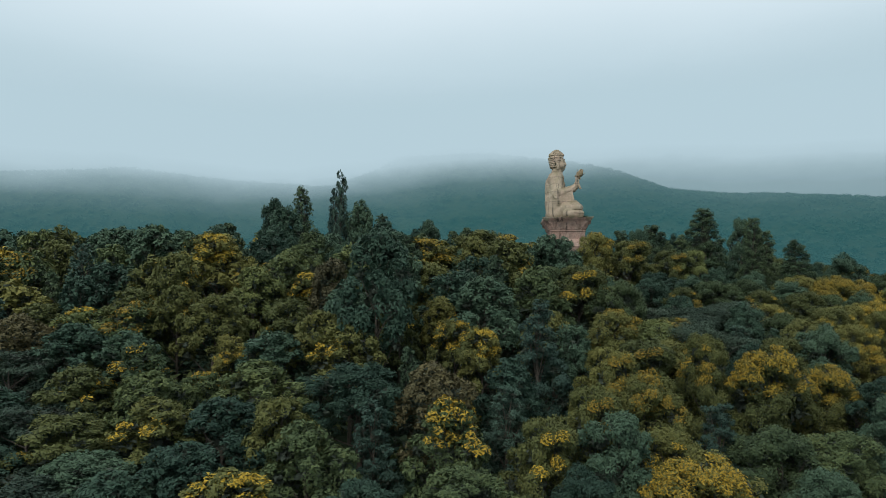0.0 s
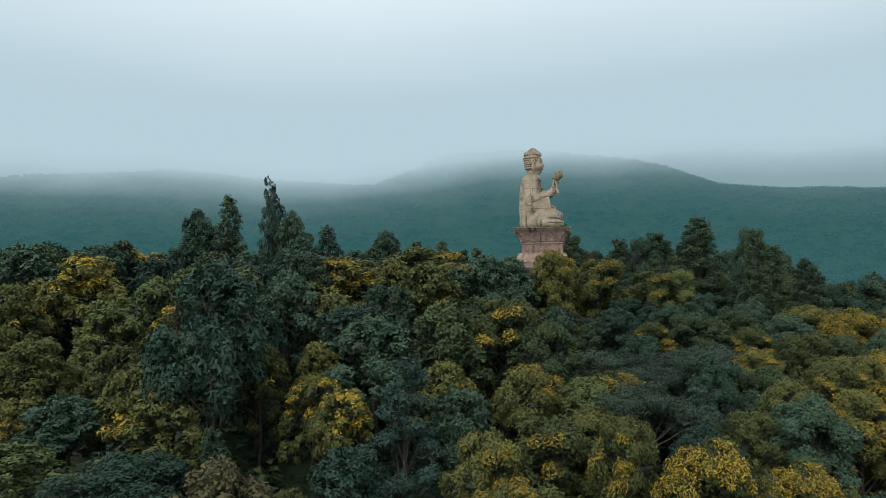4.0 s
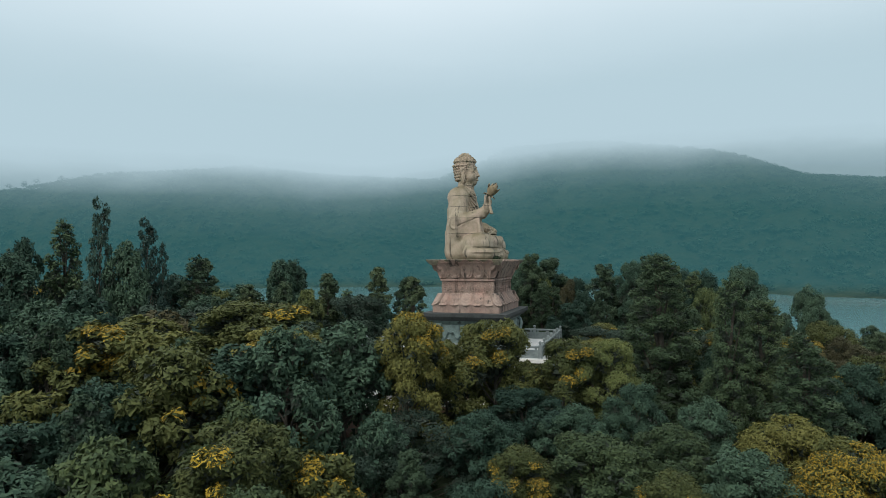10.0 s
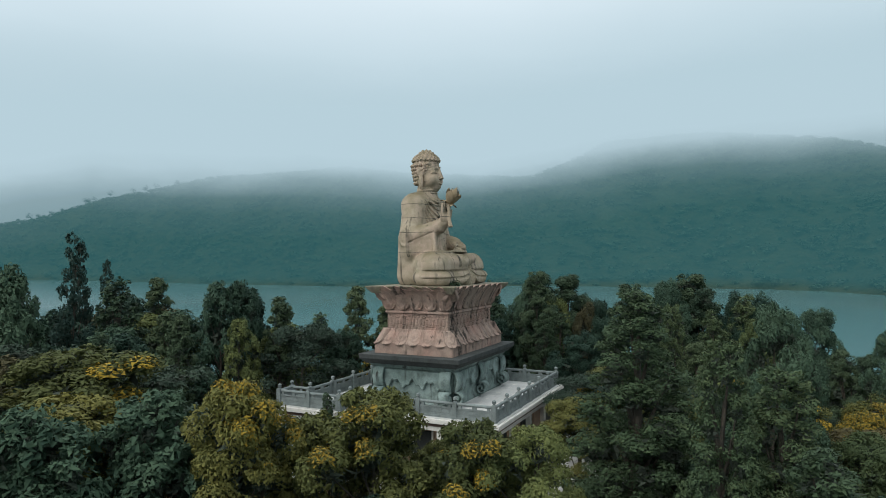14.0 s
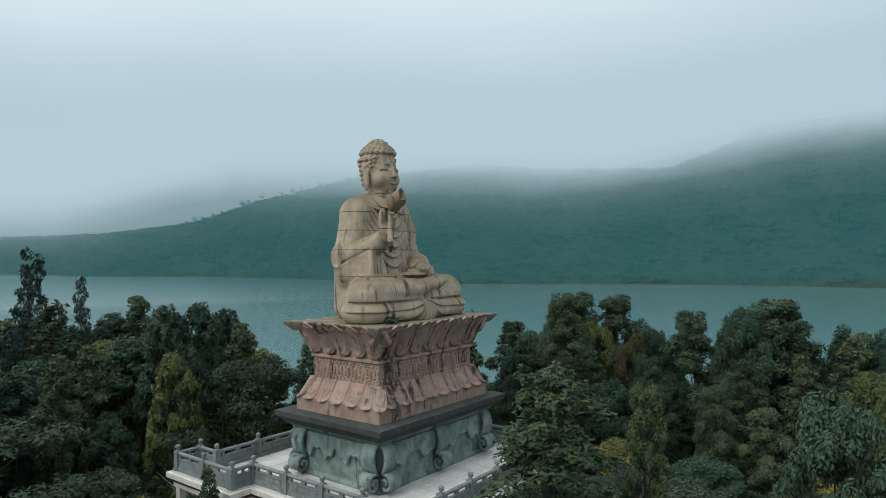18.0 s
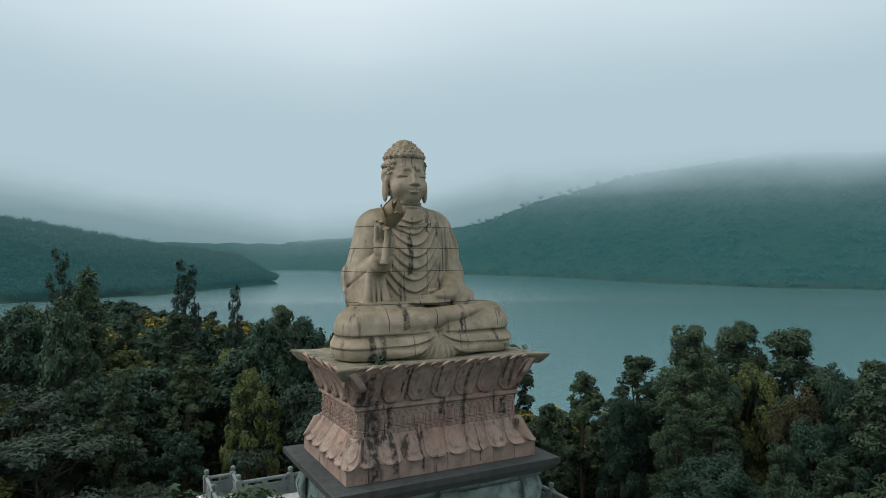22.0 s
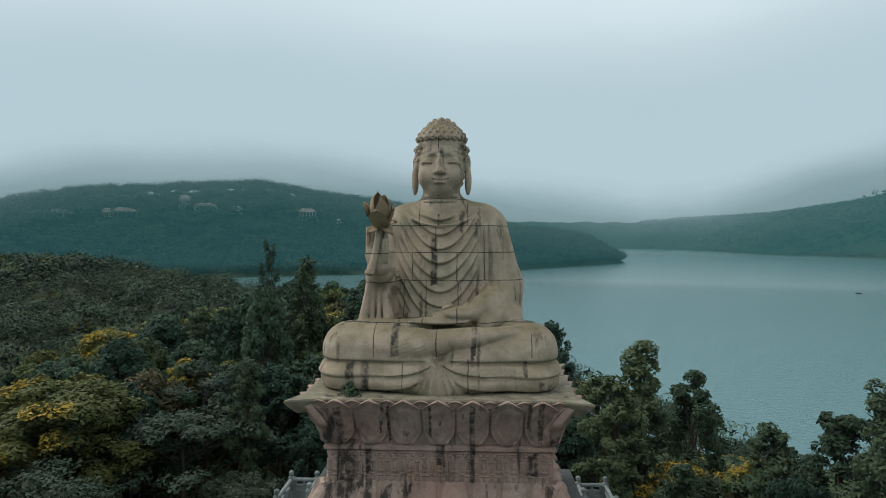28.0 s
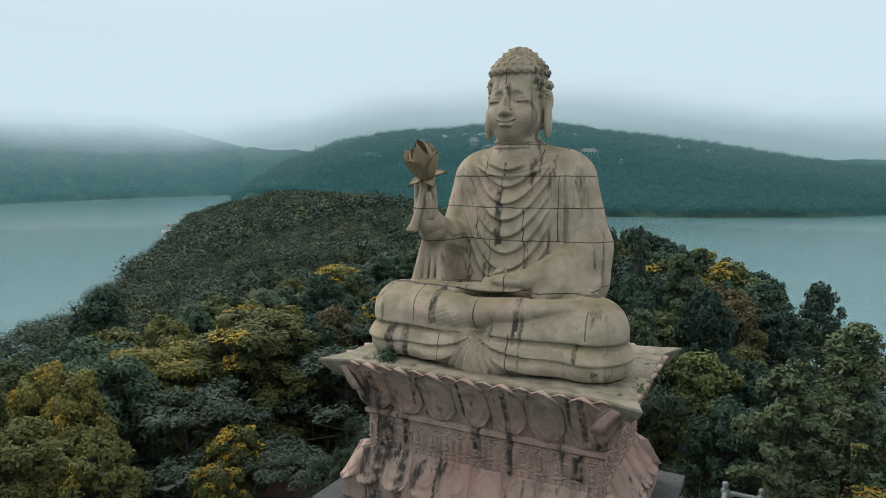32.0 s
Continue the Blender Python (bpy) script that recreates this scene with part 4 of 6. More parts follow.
def carve_body():
    s = Solid((-2.75, -4.2, -0.08), (2.7, 4.05, 6.35), 0.045)
    # seat, folded legs and lap
    s.egg((-0.75, 0, 0.75), (1.30, 2.35, 1.40), 0.2)
    s.limb((-1.48, -1.15, 0.6), (-1.48, 1.15, 0.6), 0.92, 0.92, 0.2)
    s.limb((-1.50, -1.0, 2.0), (-1.50, 1.0, 2.0), 0.95, 0.95, 0.3)
    s.egg((0.70, -0.06, 0.36), (1.50, 3.66, 0.62), 0.15)
    s.egg((0.35, 0, 1.15), (1.35, 2.3, 0.82), 0.2)
    for d in (-1, 1):
        knee = 2.88 if d < 0 else 2.76
        s.limb((-0.6, d * 1.2, 1.15), (0.85, d * knee, 1.16), 0.98, 0.86, 0.2)
        s.egg((0.76, d * (knee - 0.05), 0.50), (1.24, 1.0, 0.72), 0.16)
    s.limb((0.88, -2.84, 1.20), (1.60, -0.55, 1.40), 0.80, 0.50, 0.10)
    s.limb((0.90, 2.75, 1.08), (1.62, 0.55, 1.00), 0.80, 0.40, 0.08)
    s.limb((0.86, -2.84, 0.80), (1.62, -0.50, 0.72), 0.86, 0.52, 0.12)
    s.limb((0.86, 2.74, 0.78), (1.62, 0.50, 0.70), 0.86, 0.50, 0.12)
    # the right shin crossing over, its foot on the left thigh
    s.limb((1.60, -0.60, 1.40), (1.52, 1.10, 1.60), 0.48, 0.38, 0.04, flat=0.92)
    s.limb((1.52, 1.10, 1.60), (1.18, 2.32, 1.76), 0.36, 0.24, 0.04, flat=0.85)
    s.arc([(2.06 - 0.26 * k * k, 0.20 + 2.2 * k, 1.12 + 0.36 * k) for k in np.linspace(0, 1, 12)], 0.035, 0.05, cut=True)
    s.limb((1.05, -0.5, 1.97), (0.90, -2.35, 1.95), 0.26, 0.22, 0.04, flat=0.62)
    # hems: two cloth bands on each side that hang from the knot at the ankles, and the pleated fan below it
    s.egg((1.76, -0.05, 0.30), (0.46, 0.85, 0.72), 0.12)
    w = s.window((0.3, -3.95, -0.08), (2.7, 3.95, 1.9), 0)
    x, y, z = s.points(w)
    dy = y + 0.06
    k = np.clip(np.abs(dy) / 3.5, 0, 1)
    front = np.clip((x - 0.35) / 0.5, 0, 1)
    near = np.exp(-k / 0.15)
    level = np.clip((z - 1.02 * near) / np.maximum(1 - near, 0.03), -1, 2)
    q = np.interp(level, (-1.0, 0.0, 0.47, 0.90, 2.0), (3.0, 2.0, 1.0, 0.0, -1.0))
    kk = q - np.floor(q)
    band = np.clip((1 - kk) / 0.10, 0, 1) * kk ** 0.8 * (level < 0.90)
    sub = 3 * q - np.floor(3 * q)
    crease = np.clip((1 - sub) / 0.2, 0, 1) * sub * np.clip((0.55 - k) / 0.3, 0, 1) * (level < 0.90)
    lip = np.exp(-((level - 0.90) / 0.05) ** 2) * np.clip((k - 0.08) / 0.1, 0, 1)
    fan_a = dy / np.maximum(1.10 - z, 0.05)
    in_fan = np.clip((0.78 - np.abs(fan_a)) / 0.06, 0, 1) * np.clip((1.04 - z) / 0.06, 0, 1) * np.clip((x - 1.2) / 0.2, 0, 1)
    fk = fan_a / 0.26 - np.floor(fan_a / 0.26)
    pleat = np.clip(fk / 0.15, 0, 1) * (1 - fk)
    edge = np.exp(-((np.abs(fan_a) - 0.80) / 0.05) ** 2) * (z < 1.0) * np.clip((x - 1.2) / 0.2, 0, 1)
    shin = np.clip((z - 1.05) / 0.08, 0, 1) * np.clip((0.75 - np.abs(y + 0.95)) / 0.3, 0, 1) * np.clip((x - 1.2) / 0.3, 0, 1)
    sk = ((z - 1.05) - 0.35 * (y + 0.1)) / 0.12
    sk = sk - np.floor(sk)
    s.f[w] -= (front * ((0.11 * (band - 0.45) * (level < 0.92) + 0.030 * crease - 0.07 * lip) * (1 - in_fan) + in_fan * (0.09 * pleat - 0.05) - 0.05 * edge) + 0.035 * np.clip((1 - sk) / 0.3, 0, 1) * sk * shin).astype(np.float32)
    # trunk and shoulders
    s.egg((-1.18, 0, 1.9), (1.26, 2.05, 1.8), 0.25)
    for d in (-1, 1):
        s.limb((-1.38, d * 1.45, 0.6), (-1.25, d * 1.68, 2.6), 0.92, 0.84, 0.2)
    s.egg((-1.22, 0, 3.7), (1.26, 1.85, 1.95), 0.3)
    s.limb((-1.30, -1.20, 4.95), (-1.30, 1.20, 4.95), 0.86, 0.86, 0.25)
    for d in (-1, 1):
        s.limb((-1.22, d * 1.42, 4.92), (-1.14, d * 1.94, 3.05), 0.74, 0.72, 0.2)
        s.limb((-1.08, d * 0.35, 5.62), (-1.18, d * 1.25, 5.25), 0.46, 0.46, 0.25)
        s.limb((-1.14, d * 1.94, 3.05), (-1.04, d * 1.96, 2.1), 0.72, 0.70, 0.2)
    s.egg((-0.92, -0.05, 5.25), (0.72, 0.95, 0.62), 0.25)
    s.limb((-1.02, -0.08, 5.3), (-0.97, -0.09, 6.2), 0.74, 0.62, 0.20)
    # the left arm resting in the lap
    s.limb((-0.98, 1.98, 2.75), (0.20, 1.58, 2.52), 0.60, 0.48, 0.12)
    s.limb((0.20, 1.58, 2.52), (1.00, 0.95, 2.34), 0.46, 0.30, 0.10)
    s.egg((-0.2, 1.98, 2.15), (0.85, 0.64, 0.50), 0.12)
    s.limb((0.55, 1.75, 2.15), (0.95, 1.35, 1.98), 0.38, 0.26, 0.10)
    s.egg((1.18, 0.55, 2.30), (0.30, 0.50, 0.20), 0.06, turn=14)
    for i in range(4):
        s.limb((1.20 + 0.09 * i - 0.16, 0.42, 2.33 - 0.03 * i), (1.16 + 0.10 * i - 0.14, -0.22 + 0.04 * i, 2.27 - 0.03 * i), 0.095, 0.075, 0.025)
    s.limb((1.02, 0.6, 2.42), (0.92, 0.15, 2.50), 0.10, 0.075, 0.04)
    s.egg((1.15, -0.05, 2.07), (0.42, 0.95, 0.12), 0.05)
    # the raised right arm and its hanging sleeve
    s.limb((-0.92, -2.02, 2.95), (0.35, -1.96, 3.38), 0.62, 0.50, 0.15)
    s.limb((0.35, -1.96, 3.38), (1.08, -1.92, 3.80), 0.46, 0.38, 0.12)
    s.slab((-0.25, -2.06, 2.62), (0.92, 0.40, 0.78), 0.22, 0.10)
    s.limb((0.62, -2.30, 3.20), (0.80, -2.50, 1.95), 0.10, 0.16, 0.10)
    s.limb((0.64, -1.78, 3.20), (0.82, -1.62, 1.95), 0.09, 0.15, 0.10)
    for i in range(3):
        s.limb((0.66, -2.14 + 0.17 * i, 3.10), (0.82, -2.20 + 0.22 * i, 2.0), 0.05, 0.08, 0.08)
    # the hem of the sleeve: a groove along the underside of the forearm and round the elbow
    s.arc([(-1.25 + 0.36 * math.cos(a), -2.60, 2.90 + 0.48 * math.sin(a)) for a in np.linspace(1.2, 5.5, 16)], 0.06, 0.08)
    s.arc([(-0.95 + 1.75 * t, -2.62 + 0.20 * t, 2.62 + 0.70 * t) for t in np.linspace(0, 1, 12)], 0.045, 0.05, cut=True)
    # chest drapery: swags hanging between the shoulders, undercut below each fold
    w = s.window((-0.95, -1.9, 1.9), (1.0, 1.9, 5.9), 0)
    x, y, z = s.points(w)
    dy = y + 0.18
    q = (z - 0.80 * dy ** 2 + 0.12 * dy) / 0.47
    k = q - np.floor(q)
    fold = np.clip(k / 0.12, 0, 1) * (1 - k) ** 0.9
    front = np.clip((x + 0.85) / 0.35, 0, 1)
    mask = front * np.clip((1.42 - np.abs(dy)) / 0.3, 0, 1) * np.clip((z - 2.15) / 0.25, 0, 1) * np.clip((5.55 - z) / 0.3, 0, 1)
    pl = y / 0.22 + 0.35 * (z - 4)
    pk = pl - np.floor(pl)
    pleat = np.clip(pk / 0.2, 0, 1) * (1 - pk) * front * np.clip((0.50 - np.abs(y - 1.42)) / 0.12, 0, 1) * np.clip((z - 2.7) / 0.4, 0, 1) * np.clip((5.2 - z) / 0.4, 0, 1)
    s.f[w] -= (0.15 * (fold - 0.4) * mask + 0.07 * pleat).astype(np.float32)
    for r, deep, z, drop in ((0.66, 0.66, 5.78, 0.30), (0.88, 0.74, 5.74, 0.46), (1.12, 0.82, 5.68, 0.64)):
        s.arc([(-0.98 + deep * math.cos(a), -0.08 + r * 1.10 * math.sin(a), z - drop * max(0.0, math.cos(a)) ** 1.2) for a in np.linspace(-1.6, 1.6, 26)], 0.045, 0.08)
    # the robe's edge and long creases on the left sleeve
    for j, (y0, y1) in enumerate(((1.75, 1.72), (2.05, 2.1))):
        s.arc([(-0.58 + 0.12 * math.sin(3 * t) - 0.14 * j, y0 + (y1 - y0) * t + 0.14 * math.sin(3.1 * t), 4.85 - 1.6 * t) for t in np.linspace(0, 1, 14)], 0.04, 0.10)
    # folds down the back
    for y0, y1 in ((1.3, -0.2), (0.8, -0.9), (0.2, -1.5), (1.6, 0.6)):
        s.arc([(-2.36 + 0.10 * (2 * t - 1) ** 2, y0 + (y1 - y0) * t, 5.0 - 4.2 * t) for t in np.linspace(0, 1, 16)], 0.06, 0.12)
    return s.surface()


def carve_head():
    s = Solid((-2.15, -1.3, 5.7), (0.40, 1.12, 8.92), 0.025)
    m = -0.09
    s.limb((-1.00, m, 5.3), (-0.95, m, 6.3), 0.71, 0.61, 0.05)
    for z in (5.86, 6.02):
        s.arc([(-0.96 + 0.65 * math.cos(a), m + 0.65 * math.sin(a), z) for a in np.linspace(-1.9, 1.9, 16)], 0.03, 0.06)
    s.egg((-0.95, m, 7.15), (0.90, 0.79, 1.05), 0.1)
    s.egg((-0.66, m, 6.62), (0.70, 0.72, 0.60), 0.16)
    s.egg((-0.44, m, 6.24), (0.38, 0.42, 0.24), 0.16)
    for d in (-1, 1):
        s.egg((-0.45, m + d * 0.40, 6.70), (0.37, 0.34, 0.38), 0.16)
        # arched sockets under sharp brows, half-closed lids
        s.egg((-0.05, m + d * 0.37, 7.235), (0.175, 0.29, 0.205), 0.03, cut=True)
        s.egg((-0.320, m + d * 0.37, 7.11), (0.190, 0.28, 0.165), 0.03)
        s.arc([(-0.150 - 0.11 * abs(k) ** 2, m + d * 0.37 + 0.22 * k, 7.065 + 0.030 * k * k) for k in np.linspace(-1, 1, 9)], 0.022, 0.02, cut=True)
        s.arc([(-0.180 - 0.12 * abs(k) ** 2, m + d * 0.37 + 0.22 * k, 7.185 - 0.03 * k * k) for k in np.linspace(-1, 1, 9)], 0.013, 0.03, cut=True)
        s.egg((-0.03, m + d * 0.145, 6.775), (0.125, 0.095, 0.085), 0.03)
        # brow ridges that sweep up from the bridge of the nose
        brow = []
        for q in np.linspace(0, 1, 12):
            by, bz = 0.12 + 0.52 * q, 7.33 + 0.19 * math.sin(math.pi * min(1.0, 0.20 + 0.58 * q))
            brow.append((-0.975 + 0.90 * math.sqrt(1 - (by / 0.80) ** 2 - ((bz - 7.15) / 1.05) ** 2), m + d * by, bz))
        s.arc(brow, 0.024, 0.035)
        # long-lobed ears
        s.egg((-1.00, m + d * 0.86, 7.16), (0.25, 0.11, 0.34), 0.05, turn=d * -18)
        s.egg((-0.95, m + d * 0.90, 6.58), (0.17, 0.12, 0.50), 0.06)
        s.egg((-0.90, m + d * 0.98, 7.16), (0.11, 0.08, 0.20), 0.03, cut=True)
        s.arc([(0.025 - 0.085 * k * k, m + d * (0.03 + 0.21 * k), 6.555 - 0.012 * k + 0.045 * k * k) for k in np.linspace(0, 1, 6)], 0.050, 0.03)
    s.limb((-0.11, m, 7.40), (0.06, m, 6.86), 0.068, 0.120, 0.06)
    s.egg((0.08, m, 6.80), (0.135, 0.135, 0.105), 0.04)
    s.egg((0.10, m, 6.655), (0.06, 0.035, 0.06), 0.05, cut=True)
    s.egg((-0.01, m, 6.445), (0.125, 0.19, 0.066), 0.03)
    s.arc([(0.090 - 0.22 * k * k, m + 0.34 * k, 6.500 + 0.120 * k * k) for k in np.linspace(-1, 1, 13)], 0.020, 0.02, cut=True)
    s.egg((0.095, m, 6.365), (0.075, 0.17, 0.035), 0.05, cut=True)
    s.egg((-0.045, m, 7.50), (0.055, 0.055, 0.055), 0.02)

    # hair: cap, conical top knot and rows of snail curls
    def curl(x, y, z, a, lat, size):
        """One spiral curl on the cap, facing azimuth a and rising by lat."""
        out = Vector((math.cos(lat) * math.cos(a), math.cos(lat) * math.sin(a), math.sin(lat)))
        side, up = Vector((-math.sin(a), math.cos(a), 0)), Vector((-math.sin(lat) * math.cos(a), -math.sin(lat) * math.sin(a), math.cos(lat)))
        c = Vector((x, y, z))
        s.egg(tuple(c), (size, size, size * 0.95), 0.015)
        ring = [c + out * (size * 0.80) + side * (0.55 * size * math.cos(q)) + up * (0.55 * size * math.sin(q)) for q in np.linspace(0.3, 5.6, 9)]
        s.arc([tuple(p) for p in ring], 0.021, 0.012, cut=True)
    s.egg((-1.04, m, 7.72), (0.86, 0.82, 0.70), 0.04)
    s.egg((-1.12, m, 7.15), (0.80, 0.80, 0.85), 0.04)
    s.egg((-1.02, m, 8.16), (0.60, 0.58, 0.46), 0.10)
    for j, (lat, n) in enumerate(((0.20, 21), (0.45, 20), (0.70, 17), (0.95, 13))):
        for i in range(n):
            a = 2 * math.pi * (i + 0.5 * (j % 2)) / n
            curl(-1.04 + 0.86 * math.cos(lat) * math.cos(a), m + 0.78 * math.cos(lat) * math.sin(a), 7.86 + 0.56 * math.sin(lat), a, lat, 0.135)
    for j in range(6):
        z = 7.62 - 0.22 * j
        for i in range(13):
            a = 1.05 + (2 * math.pi - 2.10) * (i + 0.5 * (j % 2)) / 12.5
            if math.cos(a) > -0.02 and j > 0:
                continue
            r = 1.0 - 0.045 * j
            curl(-1.08 + 0.88 * r * math.cos(a), m + 0.84 * r * math.sin(a), z, a, 0.0, 0.13)
    for d in (-1, 1):
        for j, z in enumerate((7.70, 7.50, 7.30)):
            curl(-0.56 - 0.05 * j, m + d * (0.68 + 0.02 * j), z, d * 1.05, 0.0, 0.110)
            curl(-0.78 - 0.03 * j, m + d * 0.78, z - 0.06, d * 1.40, 0.0, 0.115)
    for z, r, n in ((8.30, 0.56, 12), (8.46, 0.42, 9), (8.58, 0.25, 6), (8.64, 0.0, 1)):
        for i in range(n):
            a = 2 * math.pi * i / n + 5 * z
            curl(-1.02 + r * math.cos(a), m + r * math.sin(a), z, a, 0.8 if r else 1.5, 0.115)
    return s.surface()


def carve_hand():
    s = Solid((0.7, -2.65, 3.05), (2.2, -1.25, 5.35), 0.027)
    s.limb((0.85, -1.93, 3.55), (1.15, -1.95, 3.95), 0.40, 0.33, 0.05)
    s.egg((1.18, -1.97, 4.12), (0.24, 0.37, 0.42), 0.08)
    for y, top, lean in ((-2.24, 4.92, 0.02), (-2.06, 5.08, 0.06), (-1.88, 5.12, 0.10), (-1.71, 4.98, 0.12)):
        s.limb((1.14, y, 4.30), (1.16 + lean, y, top), 0.10, 0.080, 0.03)
    s.limb((1.34, -1.72, 3.95), (1.50, -1.70, 4.55), 0.125, 0.085, 0.04)
    s.limb((1.62, -2.12, 3.62), (1.48, -1.98, 4.15), 0.13, 0.10, 0.03)
    s.limb((1.48, -1.98, 4.15), (1.40, -1.84, 5.08), 0.10, 0.11, 0.03)
    s.egg((1.66, -2.14, 3.60), (0.15, 0.15, 0.10), 0.03, tilt=30)
    s.egg((1.72, -2.14, 3.54), (0.06, 0.07, 0.06), 0.02, cut=True)
    return s.surface()


def lotus_petals():
    """The bud in the hand: two whorls of cupped petals and spread sepals."""
    v, f = [], []
    base = Vector((1.40, -1.80, 5.00))
    lean = Matrix.Rotation(radians(30), 4, "Y")

    def petal(a, length, spread, belly, tip_out):
        nu, nv = 11, 14
        start = len(v)
        for side in (0.0, 0.028):
            for j in range(nv):
                t = j / (nv - 1)
                w = spread * (math.sin(math.pi * min(1.0, 0.22 + 0.78 * t)) ** 0.7 if t < 1 else 0.02)
                rad = 0.09 + belly * math.sin(math.pi * (0.12 + 0.66 * t)) + tip_out * t ** 3
                for i in range(nu):
                    u = -1 + 2 * i / (nu - 1)
                    ang = a + u * w
                    r = rad - side + 0.03 * u * u * t
                    v.append(base + lean @ Vector((r * math.cos(ang), r * math.sin(ang), length * t - 0.05 * u * u * t)))
        for off in (0, nu * nv):
            for j in range(nv - 1):
                for i in range(nu - 1):
                    b = start + off + j * nu + i
                    q = (b, b + 1, b + nu + 1, b + nu)
                    f.append(q if off == 0 else q[::-1])
    for k in range(4):
        petal(0.4 + k * math.pi / 2, 1.14, 0.95, 0.25, -0.14)
    for k in range(4):
        petal(-0.1 + k * math.pi / 2, 0.84, 0.80, 0.29, 0.20)
    for k in range(4):
        a = 0.75 + k * math.pi / 2
        start = len(v)
        for side in (0.0, -0.03):
            for j in range(8):
                t = j / 7
                w = 0.17 * math.sin(math.pi * (0.18 + 0.80 * t))
                for u in (-1, -0.5, 0, 0.5, 1):
                    p = Vector((0.06 + 0.50 * t, u * w, -0.02 + 0.16 * t - 0.22 * t * t + 0.05 * u * u + side))
                    v.append(base + lean @ (Matrix.Rotation(a, 4, "Z") @ p))
        for off in (0, 40):
            for j in range(7):
                for i in range(4):
                    b = start + off + 5 * j + i
                    f.append((b, b + 1, b + 6, b + 5))
    return np.array([tuple(p) for p in v]), np.array(f)


pieces = [carve_body(), carve_head(), carve_hand(), lotus_petals()]
all_v = np.concatenate([p[0] for p in pieces])
shift, all_f = 0, []
for pv, pf in pieces:
    all_f.append(pf + shift)
    shift += len(pv)
me = quick_mesh("seated_statue", all_v, np.concatenate(all_f), M_STATUE, True)
me.materials.append(M_LOTUS)
mat_index = np.zeros(len(me.polygons), np.int32)
mat_index[-len(pieces[3][1]):] = 1
me.polygons.foreach_set("material_index", mat_index)
statue = new("seated_statue", me)
statue.location = (CX, CY, SLAB_Z)
tagged(statue, "weathered beige stone seated statue raising a lotus bud", "statue")

# ---- trees ----
def tube(path, radii, sides=7):
    """A tapered tube through points: verts and quads."""
    path = np.asarray(path, float)
    n = len(path)
    v, f = [], []
    for i in range(n):
        d = path[min(i + 1, n - 1)] - path[max(i - 1, 0)]
        d = d / (np.linalg.norm(d) + 1e-9)
        a = np.cross(d, (0.3, 0.9, 0.1))
        a /= np.linalg.norm(a)
        b = np.cross(d, a)
        for k in range(sides):
            w = 2 * math.pi * k / sides
            v.append(path[i] + radii[i] * (math.cos(w) * a + math.sin(w) * b))
    for i in range(n - 1):
        for k in range(sides):
            k2 = (k + 1) % sides
            f.append((i * sides + k, i * sides + k2, (i + 1) * sides + k2, (i + 1) * sides + k))
    return v, f


def leaf_blades(rng, pts, nrm, size, narrow=0.5):
    """One small blade at each point, facing roughly along its normal."""
    n = len(pts)
    nrm = nrm + 0.42 * rng.normal(size=(n, 3))
    nrm /= np.linalg.norm(nrm, axis=1)[:, None]
    u = np.cross(nrm, rng.normal(size=(n, 3)))
    u /= np.linalg.norm(u, axis=1)[:, None]
    w = np.cross(nrm, u)
    s = (size * rng.uniform(0.45, 1.45, n))[:, None]
    tip = pts + u * s - nrm * s * 0.25
    back = pts - u * s * 0.8
    v = np.stack([back + w * s * narrow, tip, back - w * s * narrow * 0.8], 1).reshape(-1, 3)
    return v, np.arange(3 * n).reshape(-1, 3)


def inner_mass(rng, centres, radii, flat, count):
    """The inside of a crown: ragged triangles in each lobe that close the gaps and carry painted shade."""
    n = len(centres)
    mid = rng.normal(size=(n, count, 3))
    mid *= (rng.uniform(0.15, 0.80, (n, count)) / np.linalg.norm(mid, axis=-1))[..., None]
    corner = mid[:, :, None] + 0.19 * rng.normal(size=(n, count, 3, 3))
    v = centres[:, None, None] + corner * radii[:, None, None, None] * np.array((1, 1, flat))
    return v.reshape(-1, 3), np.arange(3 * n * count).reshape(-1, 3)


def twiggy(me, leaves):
    """Everything after the leaves takes the dark colour painted as shade inside the crown."""
    me.materials.append(M_SHADE_OR_TWIG)
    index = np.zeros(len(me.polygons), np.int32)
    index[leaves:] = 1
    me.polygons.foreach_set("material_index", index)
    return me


def join(*meshes):
    v, f, off = [], [], 0
    for a, b in meshes:
        v.append(a)
        f.append(b + off)
        off += len(a)
    return np.concatenate(v), np.concatenate(f)


